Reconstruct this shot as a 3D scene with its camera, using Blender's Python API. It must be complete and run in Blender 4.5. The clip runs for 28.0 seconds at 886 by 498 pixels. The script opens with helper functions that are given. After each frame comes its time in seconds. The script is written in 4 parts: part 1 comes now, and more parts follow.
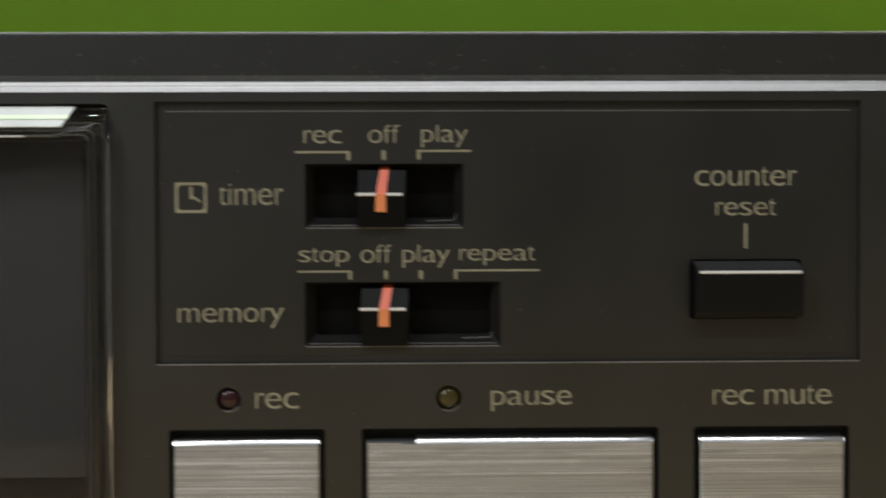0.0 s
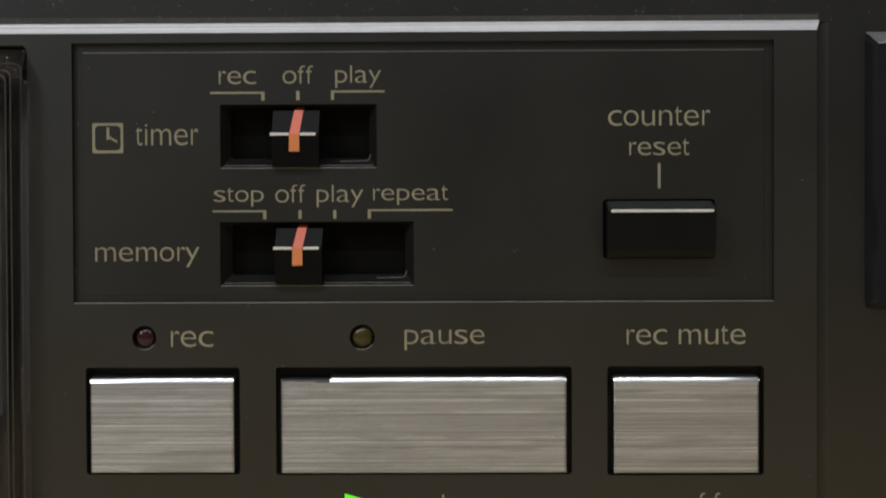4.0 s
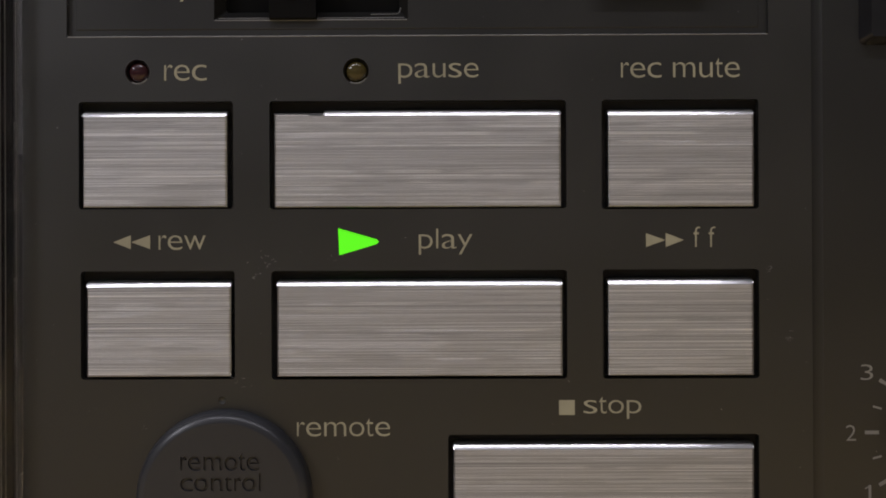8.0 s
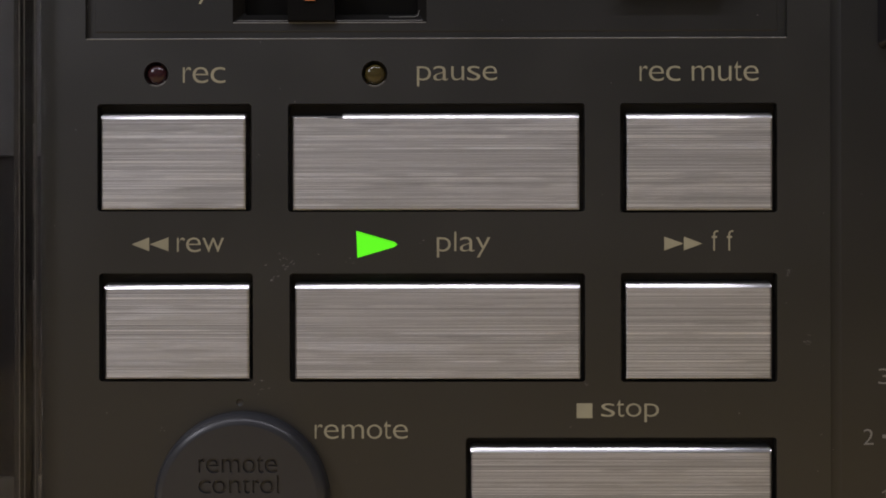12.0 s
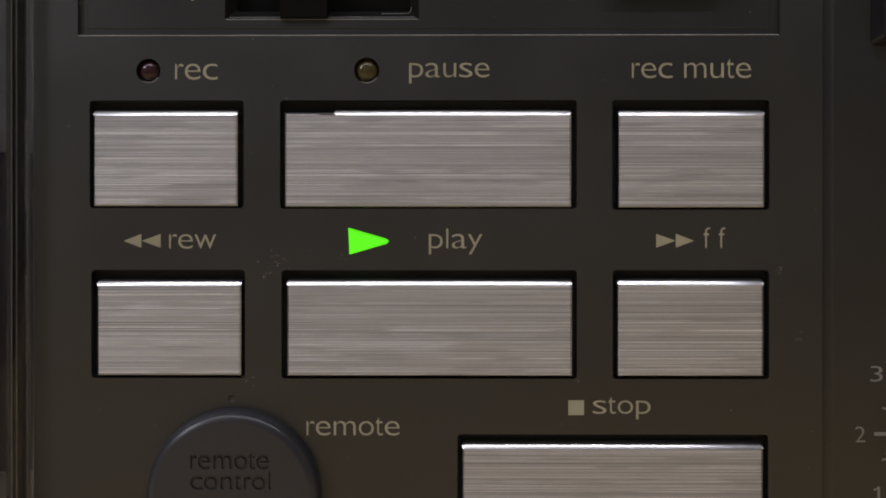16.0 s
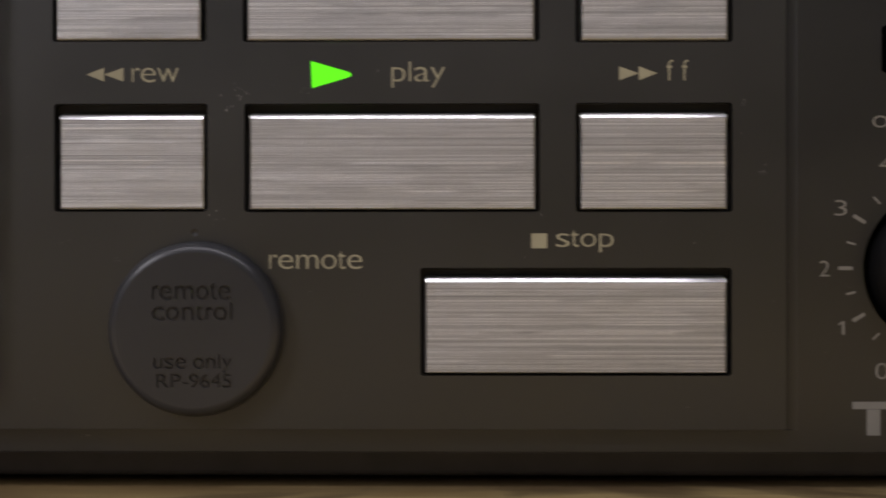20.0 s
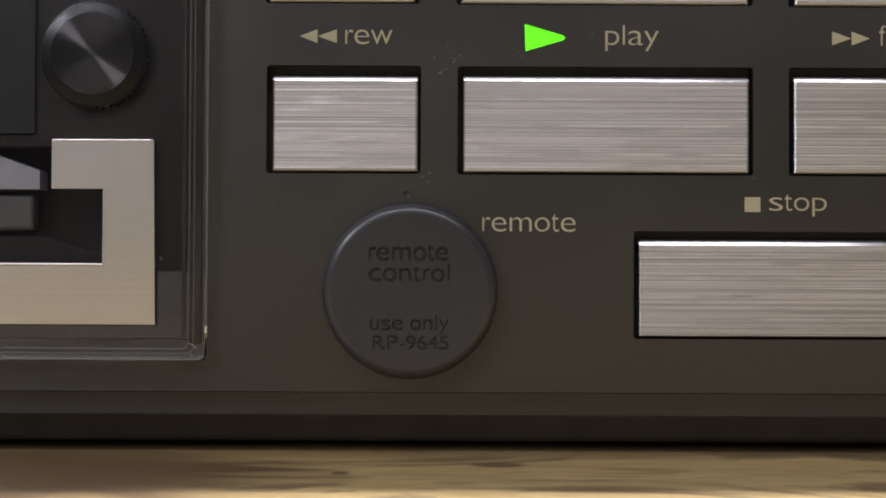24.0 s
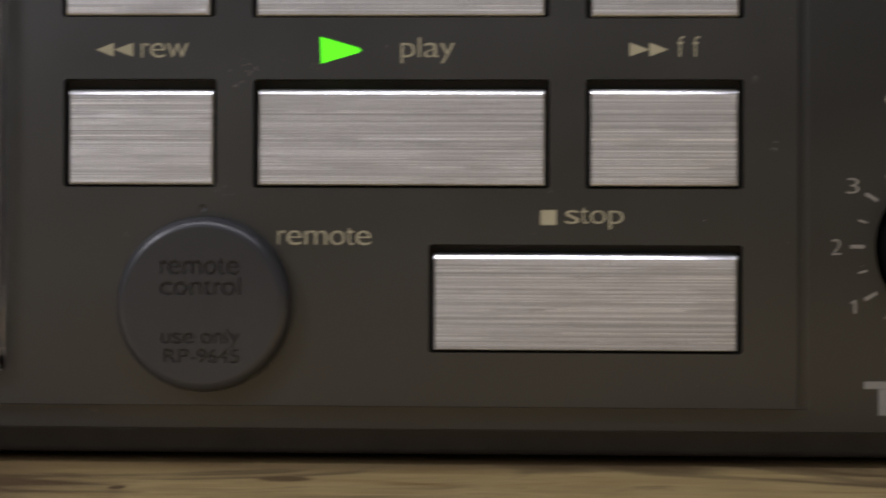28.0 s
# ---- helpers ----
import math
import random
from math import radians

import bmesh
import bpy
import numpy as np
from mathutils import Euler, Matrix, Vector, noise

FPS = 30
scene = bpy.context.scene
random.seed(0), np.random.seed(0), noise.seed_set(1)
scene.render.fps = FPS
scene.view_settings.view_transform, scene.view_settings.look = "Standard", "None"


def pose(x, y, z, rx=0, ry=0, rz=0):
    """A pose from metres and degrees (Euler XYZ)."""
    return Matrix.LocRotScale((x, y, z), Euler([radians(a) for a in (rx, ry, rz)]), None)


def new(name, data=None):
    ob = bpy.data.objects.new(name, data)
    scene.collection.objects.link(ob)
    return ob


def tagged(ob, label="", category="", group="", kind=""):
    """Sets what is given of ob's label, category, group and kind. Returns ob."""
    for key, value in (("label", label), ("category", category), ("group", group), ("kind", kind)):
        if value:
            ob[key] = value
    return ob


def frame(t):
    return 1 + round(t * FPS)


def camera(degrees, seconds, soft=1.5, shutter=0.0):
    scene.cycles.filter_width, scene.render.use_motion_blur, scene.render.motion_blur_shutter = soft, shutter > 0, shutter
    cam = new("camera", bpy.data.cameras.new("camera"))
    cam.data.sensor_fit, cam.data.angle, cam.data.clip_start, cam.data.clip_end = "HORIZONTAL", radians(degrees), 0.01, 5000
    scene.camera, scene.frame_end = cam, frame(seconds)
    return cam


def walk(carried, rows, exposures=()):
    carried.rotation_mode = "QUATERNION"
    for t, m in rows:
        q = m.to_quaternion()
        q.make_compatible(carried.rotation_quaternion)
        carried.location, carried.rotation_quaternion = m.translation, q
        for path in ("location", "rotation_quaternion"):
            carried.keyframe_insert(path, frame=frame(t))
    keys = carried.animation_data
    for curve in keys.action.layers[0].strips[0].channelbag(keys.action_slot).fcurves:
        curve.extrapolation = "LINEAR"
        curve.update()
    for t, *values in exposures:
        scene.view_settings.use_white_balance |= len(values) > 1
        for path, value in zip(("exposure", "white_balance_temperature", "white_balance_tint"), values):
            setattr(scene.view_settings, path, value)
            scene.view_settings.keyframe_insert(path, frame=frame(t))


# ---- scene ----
MM = 0.001
TABLE = 0.75          # height of the table top
DECK = TABLE - 0.0023  # height from which the deck's own measures count
cam = camera(47.2, 28.0, soft=1.8, shutter=0.4)
# seconds; millimetres across, in depth from the front panel and above the table; degrees
ROWS = [
    (0.0, 0.000, -125.966, 97.100, 88.891, 0.236, -0.903),
    (0.2, -5.402, -126.085, 98.157, 89.050, 0.257, -0.732),
    (0.4, -3.982, -126.210, 97.788, 89.216, 0.264, -0.611),
    (0.5, -1.973, -126.277, 97.783, 89.303, 0.257, -0.585),
    (0.6, 0.657, -126.346, 97.963, 89.393, 0.250, -0.577),
    (0.8, 1.798, -126.467, 97.605, 89.549, 0.246, -0.572),
    (1.0, 2.958, -126.520, 97.780, 89.617, 0.240, -0.565),
    (1.4, 5.149, -126.413, 97.099, 89.512, 0.242, -0.455),
    (1.5, 6.785, -126.401, 97.417, 89.500, 0.238, -0.438),
    (1.6, 6.595, -126.420, 96.982, 89.565, 0.226, -0.440),
    (1.8, 10.509, -126.518, 95.381, 89.906, 0.190, -0.472),
    (2.0, 11.871, -126.581, 95.344, 90.126, 0.158, -0.485),
    (2.2, 14.421, -126.557, 95.618, 89.800, 0.145, -0.372),
    (2.5, 14.309, -126.512, 95.932, 89.201, 0.160, -0.091),
    (4.5, 13.523, -126.935, 78.763, 89.358, 0.236, 0.369),
    (4.6, 13.704, -126.925, 74.826, 89.412, 0.230, 0.355),
    (4.7, 13.610, -126.901, 71.742, 89.510, 0.216, 0.321),
    (4.8, 13.216, -126.871, 70.904, 89.623, 0.199, 0.281),
    (4.9, 13.124, -126.843, 69.527, 89.723, 0.185, 0.247),
    (5.0, 12.778, -126.826, 69.102, 89.783, 0.179, 0.233),
    (5.2, 12.847, -126.819, 65.034, 89.809, 0.183, 0.264),
    (5.5, 13.105, -126.811, 57.945, 89.834, 0.197, 0.374),
    (5.6, 13.437, -126.793, 55.749, 89.873, 0.201, 0.412),
    (5.8, 14.422, -126.733, 53.319, 90.000, 0.205, 0.473),
    (6.0, 16.970, -126.698, 54.560, 90.161, 0.206, 0.497),
    (6.4, 14.201, -126.708, 53.108, 90.416, 0.256, 0.253),
    (6.5, 12.553, -126.711, 52.965, 90.431, 0.262, 0.225),
    (7.0, 13.770, -126.715, 53.035, 90.362, 0.227, 0.361),
    (7.5, 14.578, -126.627, 53.175, 90.318, 0.134, 0.322),
    (8.0, 13.856, -126.684, 53.233, 90.221, 0.237, 0.206),
    (8.5, 14.260, -126.652, 52.716, 90.296, 0.148, 0.246),
    (9.0, 14.237, -126.562, 52.624, 90.407, 0.181, 0.314),
    (9.5, 13.648, -126.650, 52.766, 90.307, 0.248, 0.342),
    (10.0, 13.656, -126.734, 53.393, 90.296, 0.208, 0.412),
    (10.5, 13.905, -126.691, 53.703, 90.098, 0.165, 0.428),
    (11.0, 12.513, -126.628, 53.362, 90.168, 0.309, 0.306),
    (11.5, 11.863, -126.682, 53.781, 90.135, 0.130, 0.260),
    (13.5, 12.547, -126.800, 54.134, 89.809, 0.115, 0.445),
    (14.0, 13.755, -126.726, 53.398, 90.087, 0.016, 0.285),
    (14.5, 13.916, -126.806, 53.669, 90.015, -0.023, 0.495),
    (15.0, 13.070, -126.820, 53.255, 90.177, 0.011, 0.276),
    (15.5, 13.385, -126.780, 53.229, 90.124, -0.016, 0.412),
    (16.0, 13.094, -126.771, 53.955, 89.887, 0.006, 0.427),
    (16.5, 13.050, -126.796, 53.557, 90.115, 0.041, 0.227),
    (17.0, 14.005, -126.787, 53.261, 90.018, 0.024, 0.399),
    (17.5, 14.520, -126.738, 53.655, 89.953, 0.043, 0.447),
    (18.0, 13.991, -126.744, 53.989, 89.978, 0.105, 0.373),
    (18.5, 14.224, -126.750, 53.341, 90.087, 0.079, 0.350),
    (19.0, 14.821, -126.736, 53.992, 89.873, 0.116, 0.479),
    (19.4, 15.194, -126.868, 50.988, 90.602, 0.135, 0.307),
    (19.5, 15.218, -126.883, 46.777, 90.687, 0.137, 0.287),
    (19.6, 15.481, -126.849, 44.330, 90.638, 0.127, 0.311),
    (19.8, 15.791, -126.667, 38.702, 90.350, 0.076, 0.457),
    (20.0, 18.202, -126.539, 32.765, 90.042, 0.036, 0.637),
    (20.1, 21.469, -126.532, 33.055, 89.951, 0.036, 0.707),
    (20.2, 21.871, -126.531, 33.741, 89.896, 0.047, 0.759),
    (20.3, 22.236, -126.530, 34.079, 89.868, 0.061, 0.795),
    (20.4, 23.708, -126.529, 34.093, 89.857, 0.074, 0.816),
    (20.5, 24.978, -126.522, 34.130, 89.856, 0.080, 0.823),
    (20.6, 26.846, -126.506, 33.783, 89.869, 0.074, 0.817),
    (20.8, 26.766, -126.453, 33.261, 89.983, 0.037, 0.777),
    (21.0, 25.688, -126.396, 32.856, 90.246, -0.015, 0.711),
    (21.4, 22.531, -126.296, 31.663, 90.969, -0.012, 0.399),
    (21.5, 19.902, -126.244, 31.673, 91.024, 0.000, 0.265),
    (21.7, 16.078, -126.094, 31.583, 91.028, 0.010, -0.049),
    (22.0, 9.773, -125.945, 30.833, 91.029, 0.007, -0.327),
    (22.2, 0.877, -126.151, 30.397, 90.793, -0.077, -0.243),
    (22.3, -0.930, -126.325, 29.666, 90.594, -0.149, -0.171),
    (22.4, -3.336, -126.470, 29.008, 90.427, -0.209, -0.110),
    (22.5, -4.267, -126.531, 28.869, 90.357, -0.237, -0.081),
    (24.5, -10.493, -126.397, 25.474, 90.991, -0.246, -0.035),
    (25.0, -10.287, -126.352, 25.178, 90.895, -0.293, 0.097),
    (25.5, -10.494, -126.385, 24.632, 90.981, -0.248, -0.037),
    (26.0, -10.750, -126.462, 24.726, 90.699, -0.221, -0.186),
    (26.2, -9.881, -126.419, 24.783, 90.818, -0.242, -0.109),
    (26.4, -9.277, -126.347, 24.667, 91.001, -0.253, 0.032),
    (26.5, -9.246, -126.327, 24.614, 91.036, -0.231, 0.084),
    (26.8, -5.110, -126.318, 25.257, 90.647, -0.095, 0.140),
    (27.0, -3.366, -126.312, 25.994, 90.436, -0.033, 0.157),
    (27.2, -0.742, -126.288, 26.680, 90.533, -0.032, 0.194),
    (27.5, 2.381, -126.216, 26.770, 90.712, -0.093, 0.380),
    (27.6, 2.830, -126.184, 27.205, 90.686, -0.120, 0.504),
    (27.8, 8.702, -126.110, 27.904, 90.513, -0.175, 0.832),
    (28.0, 18.402, -126.029, 29.372, 90.251, -0.231, 1.220),
]
# seconds, stops, kelvin, tint
EXPOSURES = [(0.0, 0.10, 6500, 4), (2.5, 0.03, 6450, 5), (5.0, -0.08, 6450, 5), (8.0, -0.13, 6400, 14), (19.0, -0.13, 6400, 15),
             (20.5, 0.16, 6650, 15), (22.0, 0.33, 6650, 15), (25.0, 0.50, 6350, 13), (27.0, 0.48, 6350, 12), (28.0, 0.30, 6350, 13)]
walk(cam, [(t, pose(x * MM, y * MM, DECK + z * MM, rx, ry, rz)) for t, x, y, z, rx, ry, rz in ROWS], exposures=EXPOSURES)

# ---- light: one long ceiling lamp over the table ----
world = bpy.data.worlds.new("room_air")
scene.world = world
world.use_nodes = True
world.node_tree.nodes["Background"].inputs[0].default_value = (0.9, 0.95, 1.0, 1)
world.node_tree.nodes["Background"].inputs[1].default_value = 0.02
LAMP = (0.05, 0.25, 2.30)
LAMP_2 = (-0.05, -0.90, 2.30)


def area(name, size_x, size_y, watts, colour, m):
    d = bpy.data.lights.new(name, "AREA")
    d.shape, d.size, d.size_y, d.energy, d.color = "RECTANGLE", size_x, size_y, watts, colour
    ob = new(name, d)
    ob.matrix_world = m
    return ob


area("lamp_glow", 1.5, 0.045, 43.0, (0.92, 0.90, 1.0), pose(*LAMP))
area("second_lamp_glow", 2.0, 0.08, 13.5, (0.93, 0.92, 1.0), pose(*LAMP_2))
# daylight in the window of the west wall
area("window_daylight", 0.45, 0.55, 15.0, (0.93, 0.94, 1.0), pose(-1.46, -1.15, 1.95, 0, -90, 0))


# ---- materials ----
def material(name, rough=0.5, metal=0.0, base=(0.5, 0.5, 0.5)):
    m = bpy.data.materials.new(name)
    m.use_nodes = True
    n, l = m.node_tree.nodes, m.node_tree.links
    b = n["Principled BSDF"]
    b.inputs["Base Color"].default_value = (*base, 1)
    b.inputs["Roughness"].default_value = rough
    b.inputs["Metallic"].default_value = metal
    return m, n, l, b


def coords(n, l, scale=(1, 1, 1)):
    tc, mp = n.new("ShaderNodeTexCoord"), n.new("ShaderNodeMapping")
    mp.inputs["Scale"].default_value = scale
    l.new(tc.outputs["Object"], mp.inputs["Vector"])
    return mp.outputs["Vector"]


def noise_node(n, l, vec, scale, detail=4.0, rough=0.55, distortion=0.0):
    t = n.new("ShaderNodeTexNoise")
    t.inputs["Scale"].default_value, t.inputs["Detail"].default_value = scale, detail
    t.inputs["Roughness"].default_value, t.inputs["Distortion"].default_value = rough, distortion
    l.new(vec, t.inputs["Vector"])
    return t.outputs["Fac"]


def ramp(n, l, fac, stops):
    r = n.new("ShaderNodeValToRGB")
    e = r.color_ramp.elements
    while len(e) < len(stops):
        e.new(0.5)
    for el, (p, c) in zip(e, stops):
        el.position, el.color = p, (*c, 1) if len(c) == 3 else c
    l.new(fac, r.inputs["Fac"])
    return r.outputs["Color"]


def grey(v):
    return (v, v, v)


def bump(n, l, b, fac, strength, dist):
    u = n.new("ShaderNodeBump")
    u.inputs["Strength"].default_value, u.inputs["Distance"].default_value = strength, dist
    l.new(fac, u.inputs["Height"])
    l.new(u.outputs["Normal"], b.inputs["Normal"])


def painted(name, dark, light, rough=(0.38, 0.52), grain=0.00003, gloss=0.5):
    """Satin paint with a fine tooth, handled in places."""
    m, n, l, b = material(name)
    v = coords(n, l)
    cloud = noise_node(n, l, v, 45, 5)
    fine = noise_node(n, l, v, 2600, 2)
    b.inputs["Specular IOR Level"].default_value = gloss
    l.new(ramp(n, l, cloud, [(0.3, dark), (0.7, light)]), b.inputs["Base Color"])
    l.new(ramp(n, l, cloud, [(0.3, grey(rough[0])), (0.75, grey(rough[1]))]), b.inputs["Roughness"])
    bump(n, l, b, fine, 0.35, grain)
    return m


def brushed(name, dark, light, grit=0.000035, rough=(0.24, 0.42), metal=1.0, sparkle=False, spread=0.9):
    """Aluminium brushed from side to side: long scratches of two widths."""
    m, n, l, b = material(name, 0.3, metal)
    up = n.new("ShaderNodeCombineXYZ")
    up.inputs[2].default_value = 1.0
    l.new(up.outputs[0], b.inputs["Tangent"])
    b.inputs["Anisotropic"].default_value = spread
    total = None
    for size, share in (((5, 300, 1200), 0.05), ((4, 300, 15000), 0.50), ((16, 300, 30000), 0.45)):
        f = noise_node(n, l, coords(n, l, size), 1.0, 3, 0.65)
        add = n.new("ShaderNodeMath")
        add.operation = "MULTIPLY_ADD"
        add.inputs[1].default_value = share
        l.new(f, add.inputs[0])
        if total:
            l.new(total, add.inputs[2])
        else:
            add.inputs[2].default_value = 0.0
        total = add.outputs[0]
    l.new(ramp(n, l, total, [(0.445, dark), (0.50, tuple((p + q) / 2 for p, q in zip(dark, light))), (0.555, light)]), b.inputs["Base Color"])
    l.new(ramp(n, l, total, [(0.40, grey(rough[1])), (0.60, grey(rough[0]))]), b.inputs["Roughness"])
    if sparkle:
        # lamp glints put into the base colour as broken white lines
        lines = ramp(n, l, noise_node(n, l, coords(n, l, (6, 300, 14500)), 1.0, 1, 0.5), [(0.575, grey(0.0)), (0.620, grey(1.0))])
        patches = ramp(n, l, noise_node(n, l, coords(n, l, (85, 300, 700)), 1.0, 2, 0.6), [(0.40, grey(0.0)), (0.52, grey(1.0))])
        both = n.new("ShaderNodeMath")
        both.operation = "MULTIPLY"
        l.new(lines, both.inputs[0])
        l.new(patches, both.inputs[1])
        glint = both.outputs[0]
        mx = n.new("ShaderNodeMix")
        mx.data_type = "RGBA"
        l.new(glint, mx.inputs[0])
        l.new(b.inputs["Base Color"].links[0].from_socket, mx.inputs[6])
        mx.inputs[7].default_value = (1.0, 1.0, 1.0, 1)
        l.new(mx.outputs[2], b.inputs["Base Color"])
        ridge = n.new("ShaderNodeMath")
        ridge.operation = "MULTIPLY_ADD"
        ridge.inputs[1].default_value = 0.5
        l.new(glint, ridge.inputs[0])
        l.new(total, ridge.inputs[2])
        total = ridge.outputs[0]
    bump(n, l, b, total, 0.6, grit)
    return m


def plain(name, base, rough=0.5, metal=0.0, grain=0.0):
    m, n, l, b = material(name, rough, metal, base)
    v = coords(n, l)
    c = noise_node(n, l, v, 180, 4)
    l.new(ramp(n, l, c, [(0.3, tuple(x * 0.86 for x in base)), (0.7, tuple(min(1, x * 1.1) for x in base))]), b.inputs["Base Color"])
    if grain:
        bump(n, l, b, noise_node(n, l, v, 3000, 2), 0.4, grain)
    return m


PANEL = painted("panel_paint", (0.0068, 0.0069, 0.0056), (0.0090, 0.0090, 0.0074), (0.40, 0.53), gloss=1.0)
BASE = painted("base_paint", (0.0042, 0.0042, 0.0036), (0.0058, 0.0058, 0.0049), (0.38, 0.48), gloss=1.0)
LEDGE = painted("dusty_paint", (0.045, 0.045, 0.043), (0.095, 0.094, 0.090), (0.5, 0.7))
INSET = painted("inset_paint", (0.0090, 0.0090, 0.0076), (0.0115, 0.0114, 0.0096), gloss=0.8)
PRINT = plain("beige_print", (0.385, 0.365, 0.255), 0.55)
PRINT_GREY = plain("grey_print", (0.23, 0.222, 0.20), 0.55)
BUTTON = brushed("brushed_button", (0.305, 0.309, 0.320), (0.735, 0.748, 0.772), 0.00004, (0.36, 0.52), sparkle=True)
EDGE = plain("polished_edge", (0.94, 0.93, 0.94), 0.29, 1.0)
EDGE_DULL = plain("edge_wear_glint", (0.10, 0.10, 0.10), 0.55, 0.6)
TRIM = brushed("trim_metal", (0.31, 0.305, 0.295), (0.50, 0.495, 0.48), 0.00002, (0.36, 0.48), spread=0.0)
PLATE = brushed("holder_plate", (0.70, 0.685, 0.63), (0.78, 0.765, 0.705), 0.000006, (0.28, 0.34), spread=0.25)
BLACK = plain("black_plastic", (0.007, 0.007, 0.008), 0.42, 0.0, 0.00001)
BLACK.node_tree.nodes["Principled BSDF"].inputs["Specular IOR Level"].default_value = 0.2
BLACK_MATT = plain("black_matt", (0.026, 0.025, 0.024), 0.8)
SLATE = painted("slate_plastic", (0.0290, 0.0304, 0.0345), (0.0355, 0.0370, 0.0418), (0.27, 0.35), 0.00002)
ORANGE = plain("orange_pointer", (0.95, 0.17, 0.075), 0.35)
# reflections in the clear cover's top bevel, put into two paints
BEVEL_SHEEN = plain("bevel_sheen", (0.46, 0.48, 0.44), 0.4)
GREEN_SHEEN = plain("green_sheen", (0.62, 0.76, 0.50), 0.35)
RIM_DARK = plain("rim_sheen", (0.115, 0.11, 0.101), 0.3)
SLIDE = plain("slider_black", (0.006, 0.006, 0.006), 0.42)
SLIDE.node_tree.nodes["Principled BSDF"].inputs["Specular IOR Level"].default_value = 0.12
KNOB_BLACK = plain("knob_black", (0.0085, 0.0085, 0.0092), 0.38)
KNOB_BLACK.node_tree.nodes["Principled BSDF"].inputs["Specular IOR Level"].default_value = 0.2
SLOT = plain("slot_black", (0.0115, 0.0112, 0.0102), 0.5)
SLOT.node_tree.nodes["Principled BSDF"].inputs["Specular IOR Level"].default_value = 0.15
SLOT_FLOOR = plain("slot_floor", (0.0052, 0.0052, 0.0048), 0.8)
SLOT_FLOOR.node_tree.nodes["Principled BSDF"].inputs["Specular IOR Level"].default_value = 0.08
# lighter copy of the pointer's orange: its lit end put into the colour
ORANGE_LIT_TIP = plain("orange_lit_tip", (1.0, 0.33, 0.13), 0.35)
RIM = plain("pale_rim", (0.30, 0.30, 0.29), 0.45, 0.5)
WHITE = plain("white_glint", (0.92, 0.92, 0.92), 0.35)
LED_RING = plain("ring_metal", (0.20, 0.195, 0.19), 0.3, 1.0)
CHROME = plain("dark_chrome", (0.022, 0.022, 0.023), 0.3, 1.0)
WELL = plain("compartment_black", (0.0070, 0.0055, 0.0047), 0.6)
WELL.node_tree.nodes["Principled BSDF"].inputs["Specular IOR Level"].default_value = 0.15
FOOT = plain("rubber_foot", (0.03, 0.03, 0.03), 0.8)
PAN = plain("pan_plastic", (0.085, 0.075, 0.066), 0.6)
TINTED = plain("smoky_plate", (0.0040, 0.0039, 0.0048), 0.5)
TINTED.node_tree.nodes["Principled BSDF"].inputs["Specular IOR Level"].default_value = 0.2
HAZE = plain("haze_tone", (0.0125, 0.0115, 0.0115), 0.6)
DUSTY_TOP = plain("dusty_plastic", (0.026, 0.026, 0.026), 0.7)
BACKING = plain("backing_tone", (0.027, 0.024, 0.019), 0.5)
GUIDE = plain("pale_guide", (0.135, 0.135, 0.148), 0.4)
BLOCK = plain("dark_guide", (0.026, 0.025, 0.025), 0.55)
GREY_PART = plain("grey_guide", (0.085, 0.086, 0.096), 0.4)
LED_RED = plain("red_lens", (0.040, 0.012, 0.015), 0.14)
LED_AMBER = plain("amber_lens", (0.070, 0.055, 0.016), 0.14)
METER_FACE = plain("meter_glass", (0.017, 0.017, 0.019), 0.10)
DUST = plain("dust", (0.36, 0.36, 0.35), 0.9)

CLEAR, n_, l_, b_ = material("clear_acrylic", 0.03, 0.0, (0.93, 0.92, 0.91))
b_.inputs["Transmission Weight"].default_value, b_.inputs["IOR"].default_value = 1.0, 1.22
l_.new(ramp(n_, l_, noise_node(n_, l_, coords(n_, l_), 120, 4), [(0.45, grey(0.0)), (0.85, grey(0.03))]), b_.inputs["Roughness"])

SPIN, n_, l_, b_ = material("turned_metal", 0.25, 1.0, (0.060, 0.058, 0.061))
b_.inputs["Anisotropic"].default_value = 1.0
b_.inputs["Anisotropic Rotation"].default_value = 0.25
tg_ = n_.new("ShaderNodeTangent")
tg_.direction_type, tg_.axis = "RADIAL", "Y"
l_.new(tg_.outputs["Tangent"], b_.inputs["Tangent"])

GREEN_LIT, n_, l_, b_ = material("play_lamp_green", 0.3, 0.0, (0.05, 0.7, 0.02))
b_.inputs["Emission Color"].default_value = (0.13, 1.0, 0.006, 1)
b_.inputs["Emission Strength"].default_value = 0.75

WOOD, n_, l_, b_ = material("pale_pine", 0.42)
big_ = noise_node(n_, l_, coords(n_, l_, (15, 62, 62)), 1.0, 6, 0.62, 1.6)
fine_ = noise_node(n_, l_, coords(n_, l_, (70, 560, 560)), 1.0, 5, 0.62, 1.0)
knot_ = noise_node(n_, l_, coords(n_, l_, (38, 170, 170)), 1.0, 3, 0.5, 1.2)
col_ = ramp(n_, l_, big_, [(0.28, (0.285, 0.180, 0.072)), (0.46, (0.445, 0.325, 0.143)), (0.62, (0.53, 0.410, 0.195))])
fc_ = ramp(n_, l_, fine_, [(0.3, grey(0.72)), (0.65, grey(1.0))])
kc_ = ramp(n_, l_, knot_, [(0.22, (0.60, 0.48, 0.38)), (0.38, grey(1.0))])
m1_, m2_ = n_.new("ShaderNodeMix"), n_.new("ShaderNodeMix")
